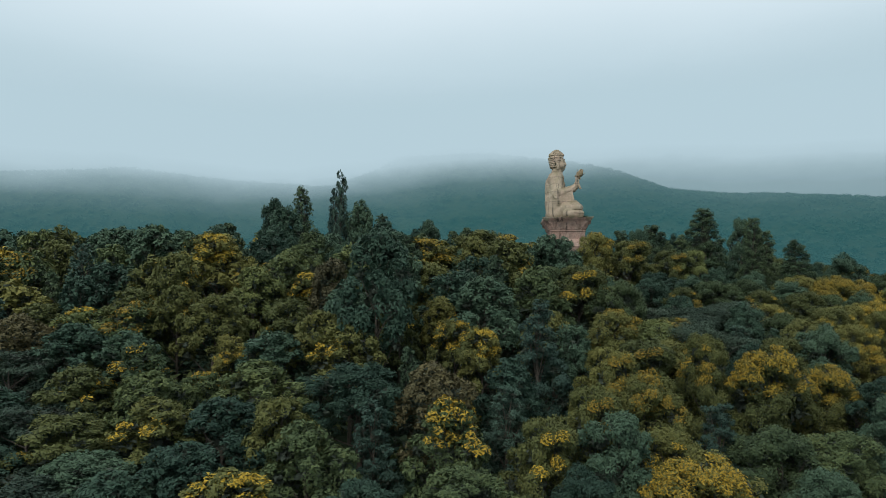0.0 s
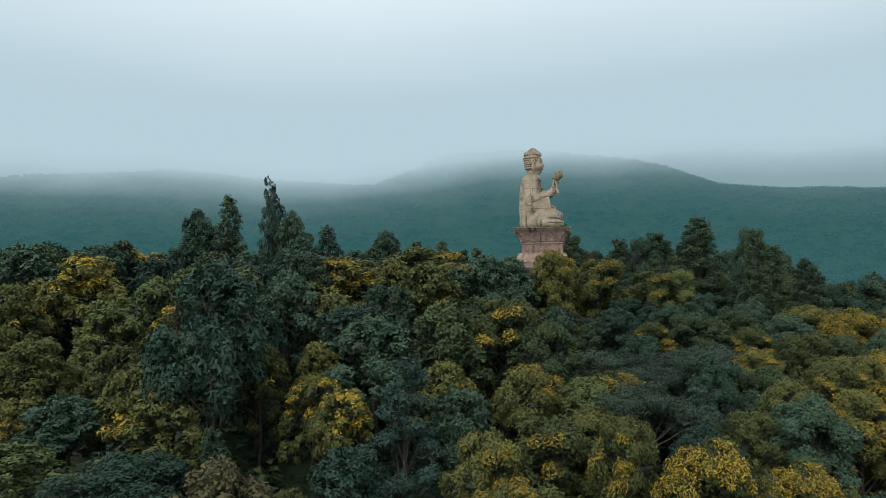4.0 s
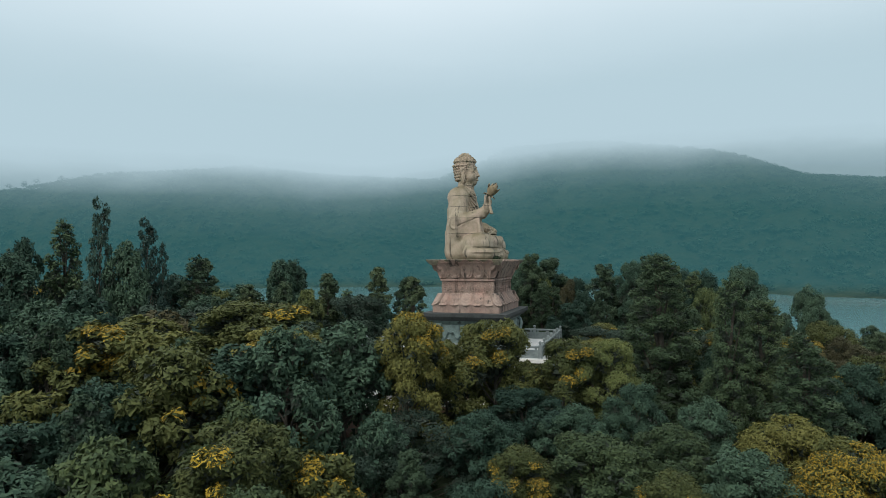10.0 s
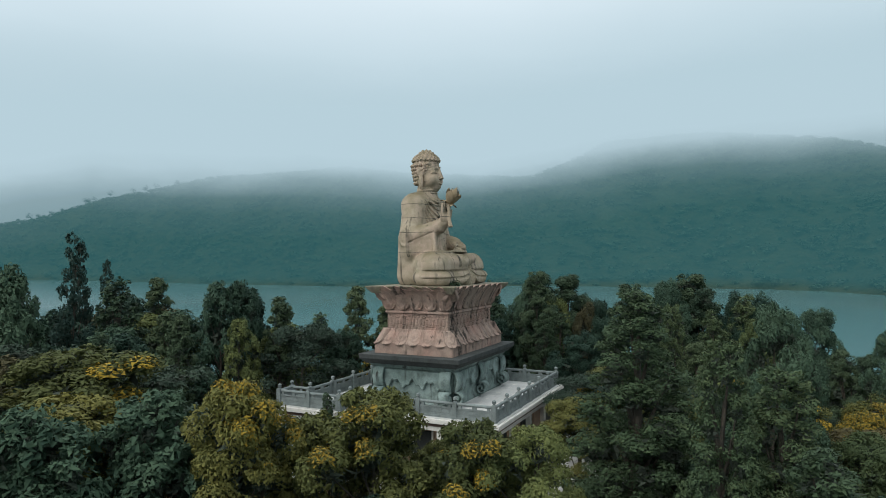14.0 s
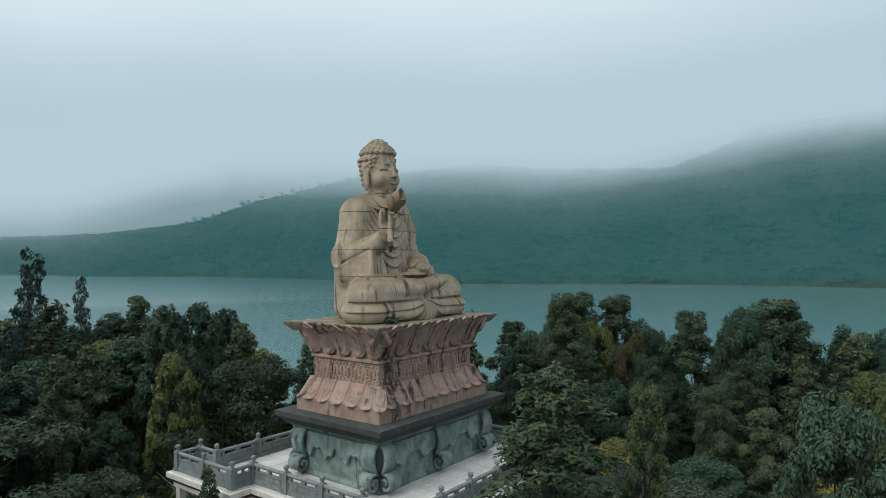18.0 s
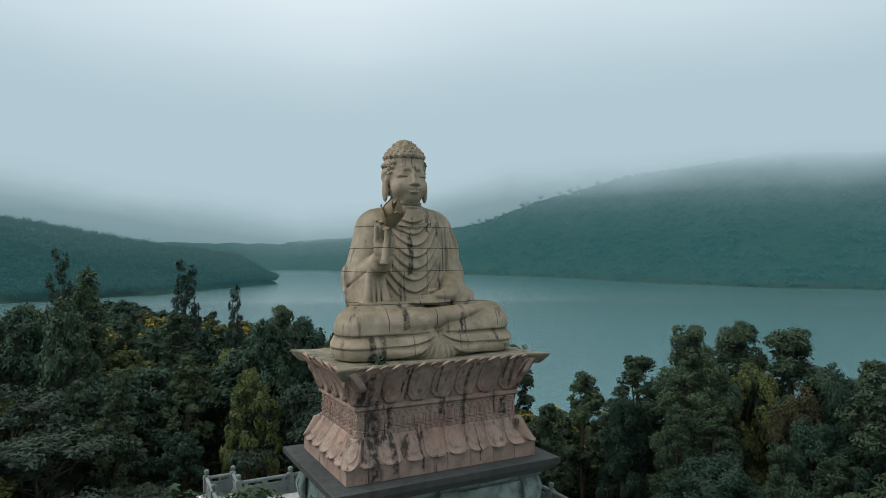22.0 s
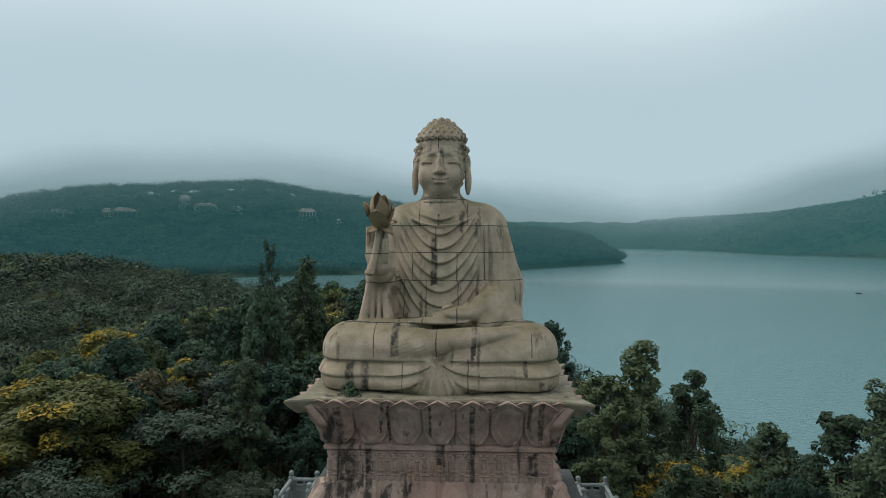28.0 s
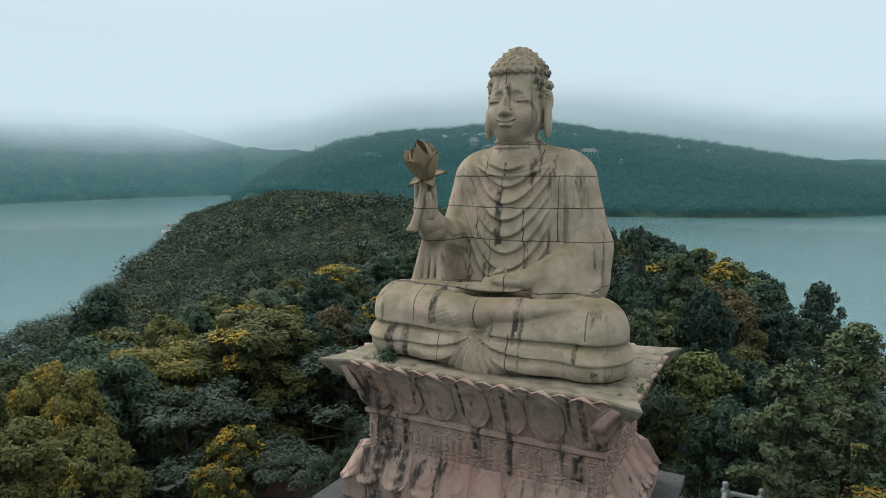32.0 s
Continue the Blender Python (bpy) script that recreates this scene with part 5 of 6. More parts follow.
def lobes_of(kind, rng):
    """The boughs of a crown in a tree of height 1: centres and radii."""
    out = []
    if kind in ("broad", "dark", "brown", "gold"):
        low = rng.uniform(0.26, 0.40)
        lean = rng.uniform(0, 6.28)
        for i in range(22):
            a = 2.4 * i + rng.normal() * 0.35
            u = (i + 0.5) / 22
            z = low + (0.93 - low) * u ** 0.8
            rad = 0.215 * math.sqrt(max(0.02, 1 - (1.04 * u) ** 2.6)) * rng.uniform(0.72, 1.12) * (1 + 0.22 * math.cos(a - lean))
            out.append((rad * math.cos(a), rad * math.sin(a), z, rng.uniform(0.060, 0.105)))
        out += [(0.02, 0.0, 0.88, 0.09), (0.0, 0.0, 0.66, 0.14)]
    elif kind == "layer":
        for i in range(26):
            lev = (0.62, 0.74, 0.84, 0.91)[i % 4]
            a, rad = rng.uniform(0, 6.28), 0.50 * math.sqrt(rng.random()) * (1.25 - 0.7 * (lev - 0.62) / 0.29)
            out.append((rad * math.cos(a), rad * math.sin(a), lev + rng.uniform(-0.03, 0.03) - 0.18 * rad, rng.uniform(0.09, 0.15)))
    elif kind == "tall":
        low = rng.uniform(0.34, 0.46)
        for i in range(20):
            a, u = 2.4 * i + rng.normal() * 0.4, (i + 0.5) / 20
            rad = 0.095 * math.sin(math.pi * min(1, 0.22 + 0.76 * u)) * rng.uniform(0.5, 1.25)
            out.append((rad * math.cos(a), rad * math.sin(a), low + (0.95 - low) * u, rng.uniform(0.036, 0.062)))
    elif kind == "cone":
        for i in range(46):
            a, u = 2.4 * i + rng.normal() * 0.3, (i + 0.5) / 46
            z = 0.15 + 0.80 * u
            rad = 0.128 * (1.03 - u) ** 0.62 * rng.uniform(0.75, 1.08)
            out.append((rad * math.cos(a), rad * math.sin(a), z, 0.032 + 0.032 * (1 - u)))
        out += [(0, 0, 0.30, 0.08), (0, 0, 0.45, 0.07), (0, 0, 0.62, 0.06)]
    else:
        for i in range(34):
            a, u = 2.4 * i + rng.normal() * 0.4, (i + 0.5) / 34
            z = 0.20 + 0.77 * u
            rad = (0.05 + 0.17 * (1 - u) ** 1.1) * rng.uniform(0.55, 1.15)
            out.append((rad * math.cos(a), rad * math.sin(a), z - 0.1 * rad, 0.040 + 0.045 * (1 - u)))
        out += [(0, 0, 0.45, 0.07), (0, 0, 0.65, 0.05)]
    return np.array(out)


def make_tree(kind, seed, leaves, size):
    """Trunk mesh, crown mesh and blossom mesh of a tree one metre high: boughs carry clumps, clumps carry leaves."""
    rng = np.random.default_rng(seed)
    lob = lobes_of(kind, rng)
    flat = {"layer": 0.34, "fir": 0.62}.get(kind, 0.85)
    tv, tf = tube([(0, 0, -0.06), (0.006, 0.004, 0.2), (-0.008, 0.006, 0.5), (0.004, -0.004, 0.8)], [0.019, 0.015, 0.011, 0.004])
    for c in lob[::2]:
        z0 = max(0.18, c[2] - 0.22)
        v, f = tube([(0, 0, z0), (0.45 * c[0], 0.45 * c[1], z0 + 0.4 * (c[2] - z0)), (c[0], c[1], c[2])], [0.007, 0.0045, 0.0015], 5)
        f = [tuple(i + len(tv) for i in q) for q in f]
        tv, tf = tv + v, tf + f
    trunk = quick_mesh("trunk", np.array(tv), np.array(tf), M_BARK, True)
    # clumps sit on the upper and outer side of every bough
    per = 8
    d = rng.normal(size=(len(lob), per, 3))
    away = lob[:, None, :2] / (np.hypot(lob[:, 0], lob[:, 1])[:, None, None] + 0.03)
    d[..., :2] += 0.7 * away
    d[..., 2] = np.abs(d[..., 2]) * rng.choice((1, 1, 1, -0.6), d.shape[:2]) + 0.15
    d /= np.linalg.norm(d, axis=-1, keepdims=True)
    cen = (lob[:, None, :3] + d * (lob[:, None, 3:] * 0.78) * (1, 1, flat)).reshape(-1, 3)
    rad = (lob[:, None, 3] * rng.uniform(0.36, 0.62, d.shape[:2])).reshape(-1)
    face = d.reshape(-1, 3)
    w = rad ** 2
    pick = rng.choice(len(cen), leaves, p=w / w.sum())
    e = rng.normal(size=(leaves, 3)) + 0.55 * face[pick] + (0, 0, 0.30)
    e /= np.linalg.norm(e, axis=1)[:, None]
    pts = cen[pick] + e * (rad[pick] * rng.uniform(0.68, 1.20, leaves))[:, None] * (1, 1, 0.5 + 0.4 * flat)
    pts[:, 2] -= 0.35 * size * rng.random(leaves)
    v, f = leaf_blades(rng, pts, e + (0, 0, 0.45), size)
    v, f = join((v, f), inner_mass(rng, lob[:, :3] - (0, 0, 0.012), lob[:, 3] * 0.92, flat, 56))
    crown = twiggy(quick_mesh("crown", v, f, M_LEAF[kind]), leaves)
    # blossom covers whole clumps near the top of the crown
    high = cen[:, 2] > np.quantile(cen[:, 2], 0.48)
    # sunward clumps only: the darker far side is put into the colour
    chosen = high & (face[:, 2] - 0.45 * face[:, 0] - 0.80 * face[:, 1] > 0.35) & (np.sin(9 * cen[:, 0] + seed) + np.sin(8 * cen[:, 1] + 2 * seed) + 1.3 * rng.random(len(cen)) > 0.35)
    top = chosen[pick] & (e[:, 2] > -0.1)
    blow = pts[top][: leaves // 3]
    v, f = leaf_blades(rng, blow + 0.35 * size * e[top][: leaves // 3], e[top][: leaves // 3] + (0, 0, 0.6), size * 0.9)
    return trunk, crown, quick_mesh("blossom", v, f, M_LEAF["flower"])


KINDS = {"broad": ("broadleaf_tree", 1.0, 0.0180, "olive-green rounded broadleaf tree in dense hillside forest"),
         "dark": ("evergreen_tree", 1.0, 0.0175, "dark green evergreen broadleaf tree in dense forest"),
         "layer": ("acacia_tree", 1.05, 0.0165, "grey-green flat-topped tree with layered sprays"),
         "tall": ("gum_tree", 0.70, 0.0135, "tall slender tree with open green crown"),
         "fir": ("conifer_tree", 0.85, 0.0140, "blue-green drooping conical tree"),
         "cone": ("laurel_tree", 1.1, 0.0115, "dense conical evergreen tree beside the terrace"),
         "brown": ("russet_tree", 0.9, 0.0180, "russet-tinged broadleaf tree among green forest"),
         "gold": ("golden_tree", 1.0, 0.0180, "golden-olive broadleaf tree with yellowing crown")}
LEVELS = ((19000, 0.62), (8500, 0.92), (2400, 1.60), (30000, 0.50))
STOCK = {(k, lev): [make_tree(k, 100 * i + 7 * s + 31 * lev + 3, int(n * v[1]), v[2] * grow) for s in range((2, 3, 2, 2)[lev])] for i, (k, v) in enumerate(KINDS.items()) for lev, (n, grow) in enumerate(LEVELS)}
FLY = np.array([row[1:4] for row in PATH])


def plant_tree(kind, x, y, top, rng, bloom=False, wide=1.0):
    name, _, _, label = KINDS[kind]
    z = float(ground_height(x, y))
    h = max(2.5, top - z)
    wide *= 2.0 if kind == "cone" else 1.0
    away = float(np.hypot(FLY[:, 0] - x, FLY[:, 1] - y).min()) * min(1.15, 9.5 / h)
    away /= max(1.0, wide if kind != "cone" else 1.0)
    stock = STOCK[kind, 3 if away < 14.5 else 0 if away < 21 else 1 if away < 52 else 2]
    trunk, crown, blossom = stock[int(rng.integers(len(stock)))]
    ob = new(name)
    # blooming trees turn little, so their blossom stays on the sunward side
    ob.location, ob.rotation_euler = (x, y, z - 0.1), (rng.normal() * 0.03, rng.normal() * 0.03, rng.normal() * 0.6 if bloom else rng.uniform(0, 6.28))
    ob.scale = (h * wide, h * wide * rng.uniform(0.9, 1.1), h)
    tagged(ob, label + (", topped with yellow blossom" if bloom else ""), "tree", group="forest trees")
    part("trunk", trunk, None, ob)
    part("crown", crown, None, ob)
    if bloom:
        part("blossom", blossom, None, ob, "yellow blossom sprays")
    return ob


# trees that stand out: kind, x, y, top, width, in bloom
TREES = (("fir", -13.8, 68.2, 29.6, 0.40, 0), ("fir", -16.1, 75.3, 28.7, 0.52, 0), ("cone", -17.6, 68.9, 28.5, 0.44, 0), ("fir", -17.8, 79.6, 26.7, 0.34, 0), ("dark", -18.6, 65.4, 25.4, 0.7, 0), ("dark", -21.5, 68.0, 26.6, 0.5, 0),
         ("dark", -10.8, 68.5, 26.0, 0.55, 0), ("dark", -5.1, 79.3, 24.9, 0.65, 0), ("dark", -5.9, 81.6, 24.9, 0.6, 0), ("cone", -9.8, 74.5, 25.6, 0.6, 0), ("dark", -7.5, 84.5, 24.0, 0.6, 0), ("tall", -2.9, 82.8, 23.6, 1.0, 0), ("broad", -1.6, 77.4, 22.6, 0.6, 0),
         ("tall", -1.3, 91.0, 24.1, 1.0, 0), ("tall", 0.8, 92.8, 23.4, 0.95, 0), ("tall", 3.2, 88.9, 23.5, 1.1, 0), ("cone", -3.6, 89.2, 22.2, 0.6, 0), ("tall", 6.4, 94.0, 22.4, 1.0, 0),
         ("tall", 10.0, 95.0, 23.7, 1.1, 0), ("tall", 13.4, 94.7, 25.6, 1.0, 0), ("tall", 14.1, 100.7, 25.3, 1.1, 0), ("dark", 11.6, 97.4, 23.4, 0.5, 0), ("brown", 16.6, 97.6, 22.6, 0.5, 0), ("cone", 16.0, 93.6, 22.6, 0.55, 0), ("dark", 10.8, 92.6, 21.8, 0.6, 0), ("cone", 14.9, 92.2, 22.6, 0.5, 0), ("dark", 9.0, 98.5, 22.6, 0.6, 0), ("dark", 12.6, 96.0, 24.4, 0.55, 0), ("tall", 12.6, 99.8, 25.4, 1.1, 0), ("dark", 15.4, 101.8, 23.0, 0.55, 0), ("dark", 16.8, 102.4, 22.4, 0.6, 0), ("broad", 13.6, 98.2, 23.2, 0.55, 0), ("dark", 17.6, 99.6, 22.9, 0.55, 0), ("cone", 11.2, 98.9, 22.8, 0.55, 0), ("dark", 18.8, 96.8, 21.8, 0.6, 0),
         ("tall", 21.3, 97.6, 24.6, 1.1, 0), ("tall", 24.8, 98.3, 25.4, 1.1, 0), ("dark", 23.2, 100.4, 24.6, 0.5, 0), ("cone", 19.9, 95.5, 21.1, 0.55, 0), ("cone", 24.5, 94.0, 22.6, 0.6, 0), ("dark", 28.6, 98.0, 23.6, 0.6, 0),
         ("cone", 24.9, 71.5, 25.6, 0.68, 0), ("cone", 26.2, 74.6, 24.8, 0.27, 0), ("cone", 28.3, 67.4, 24.2, 0.40, 0), ("dark", 29.8, 75.5, 24.3, 0.5, 0), ("cone", 30.2, 70.0, 23.0, 0.6, 0), ("dark", 37.3, 89.1, 22.4, 0.6, 0), ("cone", 31.5, 64.0, 21.6, 0.7, 0),
         ("gold", 2.1, 62.6, 22.7, 1.55, 1), ("gold", -2.4, 60.6, 21.6, 1.4, 1), ("gold", 5.6, 60.2, 21.4, 1.4, 1), ("gold", 16.5, 64.8, 21.7, 1.05, 1), ("gold", 19.9, 65.9, 20.7, 0.95, 1), ("gold", 13.6, 65.2, 20.3, 0.9, 1), ("gold", 5.2, 53.7, 21.2, 1.0, 1), ("gold", 1.9, 55.6, 21.4, 0.95, 1),
         ("layer", 0.2, 67.6, 20.9, 1.3, 0), ("layer", 8.4, 64.9, 20.2, 1.2, 0), ("layer", -6.0, 66.0, 22.0, 1.2, 0), ("broad", -9.5, 63.8, 21.4, 0.9, 1),
         ("dark", -3.3, 41.0, 21.3, 0.75, 0), ("fir", 6.6, 39.6, 17.0, 1.0, 0), ("dark", -2.9, 34.4, 13.6, 1.6, 0), ("gold", -12.1, 38.7, 14.6, 0.9, 1), ("gold", -9.6, 42.9, 16.8, 0.9, 1), ("gold", 3.3, 41.7, 15.0, 0.8, 1), ("gold", 1.6, 43.0, 15.4, 0.8, 1),
         ("gold", 10.4, 37.1, 14.5, 0.75, 1), ("gold", 11.6, 35.2, 13.4, 0.8, 1), ("gold", 15.8, 37.8, 15.1, 0.62, 1), ("gold", 18.6, 36.8, 14.7, 0.75, 1), ("gold", 9.6, 33.4, 13.1, 0.8, 1), ("gold", 22.7, 38.9, 13.4, 0.85, 1), ("broad", -12.3, 36.2, 12.8, 1.1, 1), ("gold", 2.2, 37.4, 11.6, 0.9, 1),
         ("gold", -19.7, 46.3, 20.1, 0.85, 1), ("gold", -22.6, 47.4, 19.6, 0.8, 1), ("broad", 8.3, 53.2, 19.0, 0.9, 0), ("dark", 18.4, 53.4, 16.6, 0.9, 0), ("gold", 31.2, 57.5, 18.2, 0.9, 1), ("dark", 12.6, 57.0, 18.0, 0.8, 0),
         ("layer", 13.5, 58.5, 17.6, 1.1, 0), ("broad", 22.5, 66.0, 20.6, 0.8, 0), ("gold", 14.6, 67.6, 20.9, 0.75, 1), ("gold", 8.6, 67.8, 19.2, 0.9, 1), ("gold", 20.8, 67.8, 19.6, 0.75, 1), ("gold", 17.4, 69.0, 18.8, 0.75, 1), ("gold", 11.4, 69.3, 18.8, 0.85, 1), ("layer", 7.5, 70.2, 18.4, 1.1, 0), ("layer", 13.8, 70.4, 18.0, 0.9, 0), ("layer", 2.6, 71.4, 18.4, 1.0, 0),
         ("dark", -1.2, 73.6, 19.5, 0.8, 0), ("cone", 8.6, 73.4, 19.3, 0.42, 0), ("dark", -51.1, 92.4, 18.8, 0.7, 0),
         ("dark", 23.0, 96.6, 24.4, 0.5, 0), ("tall", 25.6, 97.2, 24.3, 1.0, 0), ("cone", 28.2, 97.0, 24.1, 0.5, 0), ("dark", 30.6, 98.0, 23.6, 0.55, 0), ("cone", 26.8, 94.6, 23.0, 0.5, 0), ("broad", 29.4, 94.0, 22.4, 0.6, 0), ("dark", 33.0, 97.0, 22.8, 0.6, 0),
         ("gold", 18.5, 71.2, 17.9, 0.8, 1), ("gold", 15.6, 71.0, 17.6, 0.8, 1), ("broad", 12.3, 71.2, 17.6, 0.75, 1))
rng = np.random.default_rng(11)
planted = []
for kind, x, y, top, wide, bloom in TREES:
    plant_tree(kind, x, y, top, rng, bool(bloom), wide)
    planted.append((x, y, 2.0))


def clear_of(x, y, r):
    if 0.5 < x < 21.0 and 72.3 < y < 90.0:
        return False
    if 15.5 < x < 22.5 and 63 < y < 74 or x > 12 + 0.56 * y or math.hypot(x - 3.4, y - 66.8) < 3.6:
        return False
    return all((x - a) ** 2 + (y - b) ** 2 > (0.78 * (q + r)) ** 2 for a, b, q in planted)


MIX = {"south": (("broad", 0.28), ("dark", 0.25), ("gold", 0.30), ("layer", 0.07), ("tall", 0.03), ("brown", 0.02), ("fir", 0.05)),
       "north": (("tall", 0.42), ("dark", 0.26), ("broad", 0.10), ("cone", 0.18), ("brown", 0.04)),
       "west": (("broad", 0.17), ("dark", 0.58), ("gold", 0.08), ("layer", 0.05), ("tall", 0.07), ("brown", 0.05))}


def top_limit(x, y):
    """The height under which the tree tops stay, so that terrace and lake stay in view."""
    top = 99.0
    if y < 52:
        top = 14.0 + 0.42 * (y - 34)
    if x > 14 and y < 63:
        top = min(top, 14.4 + (0.18 if y > 38 else 0.42) * (y - 38))
    if y > 88 and x < 16:
        top = 29.2 - 0.305 * math.hypot(x - 32.4, y - 82.5)
    elif y > 88:
        top = 22.8
    if 50 < y < 75.5:
        k = (y - 45.5) / 29.5
        if 30 - 26.2 * k < x < 30 - 12.0 * k:
            top = min(top, 25.2 - 9.0 * k)
        elif x >= 30 - 12.0 * k:
            top = min(top, 24.6)
        else:
            top = min(top, 24.2)
    if 17 < x < 31 and 74 < y <= 88:
        top = min(top, 20.0)
    if x > 27 and 60 < y < 92:
        top = min(top, 21.0)
    return top


count = 0
for _ in range(15000):
    x, y = rng.uniform(-66, 62), rng.uniform(12, 150)
    area = "north" if y > 88 and x > -25 else "west" if x < 7 and y > 54 else "south"
    kinds, odds = zip(*MIX[area])
    kind = str(rng.choice(kinds, p=odds))
    r = 1.45 if kind in ("tall", "cone") else 1.75
    if y > 118:
        r *= 1.35
    if not clear_of(x, y, r):
        continue
    g = float(ground_height(x, y))
    if g < WATER + 1.2:
        continue
    h = {"tall": 10.5, "fir": 9.0, "layer": 7.6, "cone": 8.5}.get(kind, 8.8) * rng.uniform(0.80, 1.16)
    if area == "south" and x > 4 and y < 54 and kind == "dark" and rng.random() < 0.3:
        kind = "gold"
    if y < 45 and x < 6:
        h *= 0.85
    away = np.hypot(FLY[:, 0] - x, FLY[:, 1] - y)
    room = min(float(np.min(np.where(away < 10, FLY[:, 2], 99))) - (6.0 if y < 52 else 4.6), top_limit(x, y)) - g
    h = min(h, room * rng.uniform(0.90, 1.0))
    if area == "north" and h < 7.0:
        h, kind = max(h, 3.4), ("dark", "broad", "cone")[int(rng.integers(3))]
    if h < 2.6:
        continue
    wide = rng.uniform(0.80, 1.10) * (min(1.6, 8.0 / h) if h < 7 and kind != "tall" else 1.0)
    plant_tree(kind, x, y, g + h, rng, kind in ("gold", "broad") and rng.random() < (0.75 if kind == "gold" else 0.30), wide)
    planted.append((x, y, r))
    count += 1
    if count >= 1350:
        break


# ---- woods too far to count, and the undergrowth ----
def woods(name, xy, size, leaves, blade, mat, label, seed, squash=0.8, lift=0.55):
    """Crowns scattered over the land as one mass of foliage."""
    rng = np.random.default_rng(seed)
    n = len(xy)
    z = ground_height(xy[:, 0], xy[:, 1])
    r = size * rng.uniform(0.6, 1.3, n)
    base = np.stack([xy[:, 0], xy[:, 1], z + lift * r * 2], -1)
    d = rng.normal(size=(n, leaves, 3))
    d[..., 2] = np.abs(d[..., 2])
    d /= np.linalg.norm(d, axis=-1, keepdims=True)
    turn = rng.uniform(0, 6.28, (n, 1, 3))
    bulge = 1 + 0.20 * (np.sin(4.2 * d[..., :1] + turn[..., :1]) * np.sin(4.2 * d[..., 1:2] + turn[..., 1:2]) + 0.5 * np.sin(6.5 * d[..., 2:] + 3 * d[..., :1] + turn[..., 2:]))
    p = base[:, None] + d * (r[:, None, None] * bulge * rng.uniform(0.82, 1.06, (n, leaves, 1))) * (1, 1, squash)
    v, f = leaf_blades(rng, p.reshape(-1, 3), (d + (0, 0, 0.5)).reshape(-1, 3), blade, 0.6)
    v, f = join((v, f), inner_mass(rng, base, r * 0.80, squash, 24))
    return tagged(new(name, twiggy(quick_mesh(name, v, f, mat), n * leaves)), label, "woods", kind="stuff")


def spread(n, x0, x1, y0, y1, keep, seed):
    rng = np.random.default_rng(seed)
    xy = np.stack([rng.uniform(x0, x1, n), rng.uniform(y0, y1, n)], -1)
    return xy[keep(xy[:, 0], xy[:, 1])]


def dry(x, y):
    return ground_height(x, y) > WATER + 1.0


def beyond(x, y):
    return dry(x, y) & ~((x > -56) & (x < np.minimum(62, 11 + 0.56 * y)) & (y > 13) & (y < 150)) & (np.hypot(x - 11, y - 81) < 640)


land = spread(26000, -560, 260, -420, 330, beyond, 5)
# mostly the dimmed leaf copy, so that the ridge reads darker
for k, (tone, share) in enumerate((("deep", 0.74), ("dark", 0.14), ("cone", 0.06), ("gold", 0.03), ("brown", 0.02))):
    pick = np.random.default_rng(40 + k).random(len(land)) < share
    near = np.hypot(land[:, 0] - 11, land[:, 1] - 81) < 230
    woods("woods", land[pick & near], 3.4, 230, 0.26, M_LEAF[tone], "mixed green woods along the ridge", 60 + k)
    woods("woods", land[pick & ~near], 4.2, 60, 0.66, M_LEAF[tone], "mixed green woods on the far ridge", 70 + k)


def polar_spread(n, a0, a1, r0, r1, seed, table, share):
    """Places on the hills round the lake, thicker towards the crest."""
    rng = np.random.default_rng(seed)
    az = rng.uniform(a0, a1, n)
    t = np.array(table, float)
    shore, ridge = np.interp(az, t[:, 0], t[:, 1]), np.interp(az, t[:, 0], t[:, 2])
    r = shore + (ridge - shore) * rng.uniform(r0, r1, n) ** share
    xy = np.stack([11 + r * np.cos(np.radians(az)), 81 + r * np.sin(np.radians(az))], -1)
    return xy[dry(xy[:, 0], xy[:, 1])]


woods("woods", polar_spread(5200, 167, 226, 0.0, 1.0, 81, TEMPLE, 1.0), 7.0, 56, 0.85, M_LEAF["dark"], "dark woods on the temple hill", 82)
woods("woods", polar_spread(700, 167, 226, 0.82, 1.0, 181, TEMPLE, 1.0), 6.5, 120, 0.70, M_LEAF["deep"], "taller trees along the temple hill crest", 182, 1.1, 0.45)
woods("woods", polar_spread(2600, 167, 226, 0.0, 1.0, 83, TEMPLE, 1.0), 5.6, 52, 0.80, M_LEAF["cone"], "olive woods on the temple hill", 84)
woods("woods", polar_spread(7000, 58, 166, 0.0, 1.04, 85, HILLS, 0.8), 7.5, 34, 1.9, M_LEAF["dark"], "dark woods on the mountains over the lake", 86, 0.6, 0.1)
woods("woods", polar_spread(16, 138, 150, 0.985, 1.0, 285, HILLS, 1.0), 7.5, 90, 1.2, M_LEAF["dark"], "lone trees along the mountain crest", 286, 1.2, 0.7)
woods("woods", polar_spread(1500, 225, 246, 0.0, 1.04, 87, HILLS, 0.8), 7.0, 18, 2.9, M_LEAF["dark"], "dark woods on the far shore", 88, lift=0.2)


def under(x, y):
    return dry(x, y) & ~((x > 1.0) & (x < 20.6) & (y > 71.0) & (y < 90.0)) & ~((x > 15) & (x < 26) & (y > 58.5) & (y < 73)) & (np.hypot(x - 3.4, y - 66.8) > 3.2) & (x < 14 + 0.6 * y)


for k, (tone, n) in enumerate((("dark", 2600), ("broad", 1600), ("layer", 900))):
    woods("undergrowth", spread(n, -66, 60, 14, 135, under, 90 + k), 1.25, 26, 0.30, M_LEAF[tone], "low green undergrowth beneath the trees", 95 + k, lift=0.12)

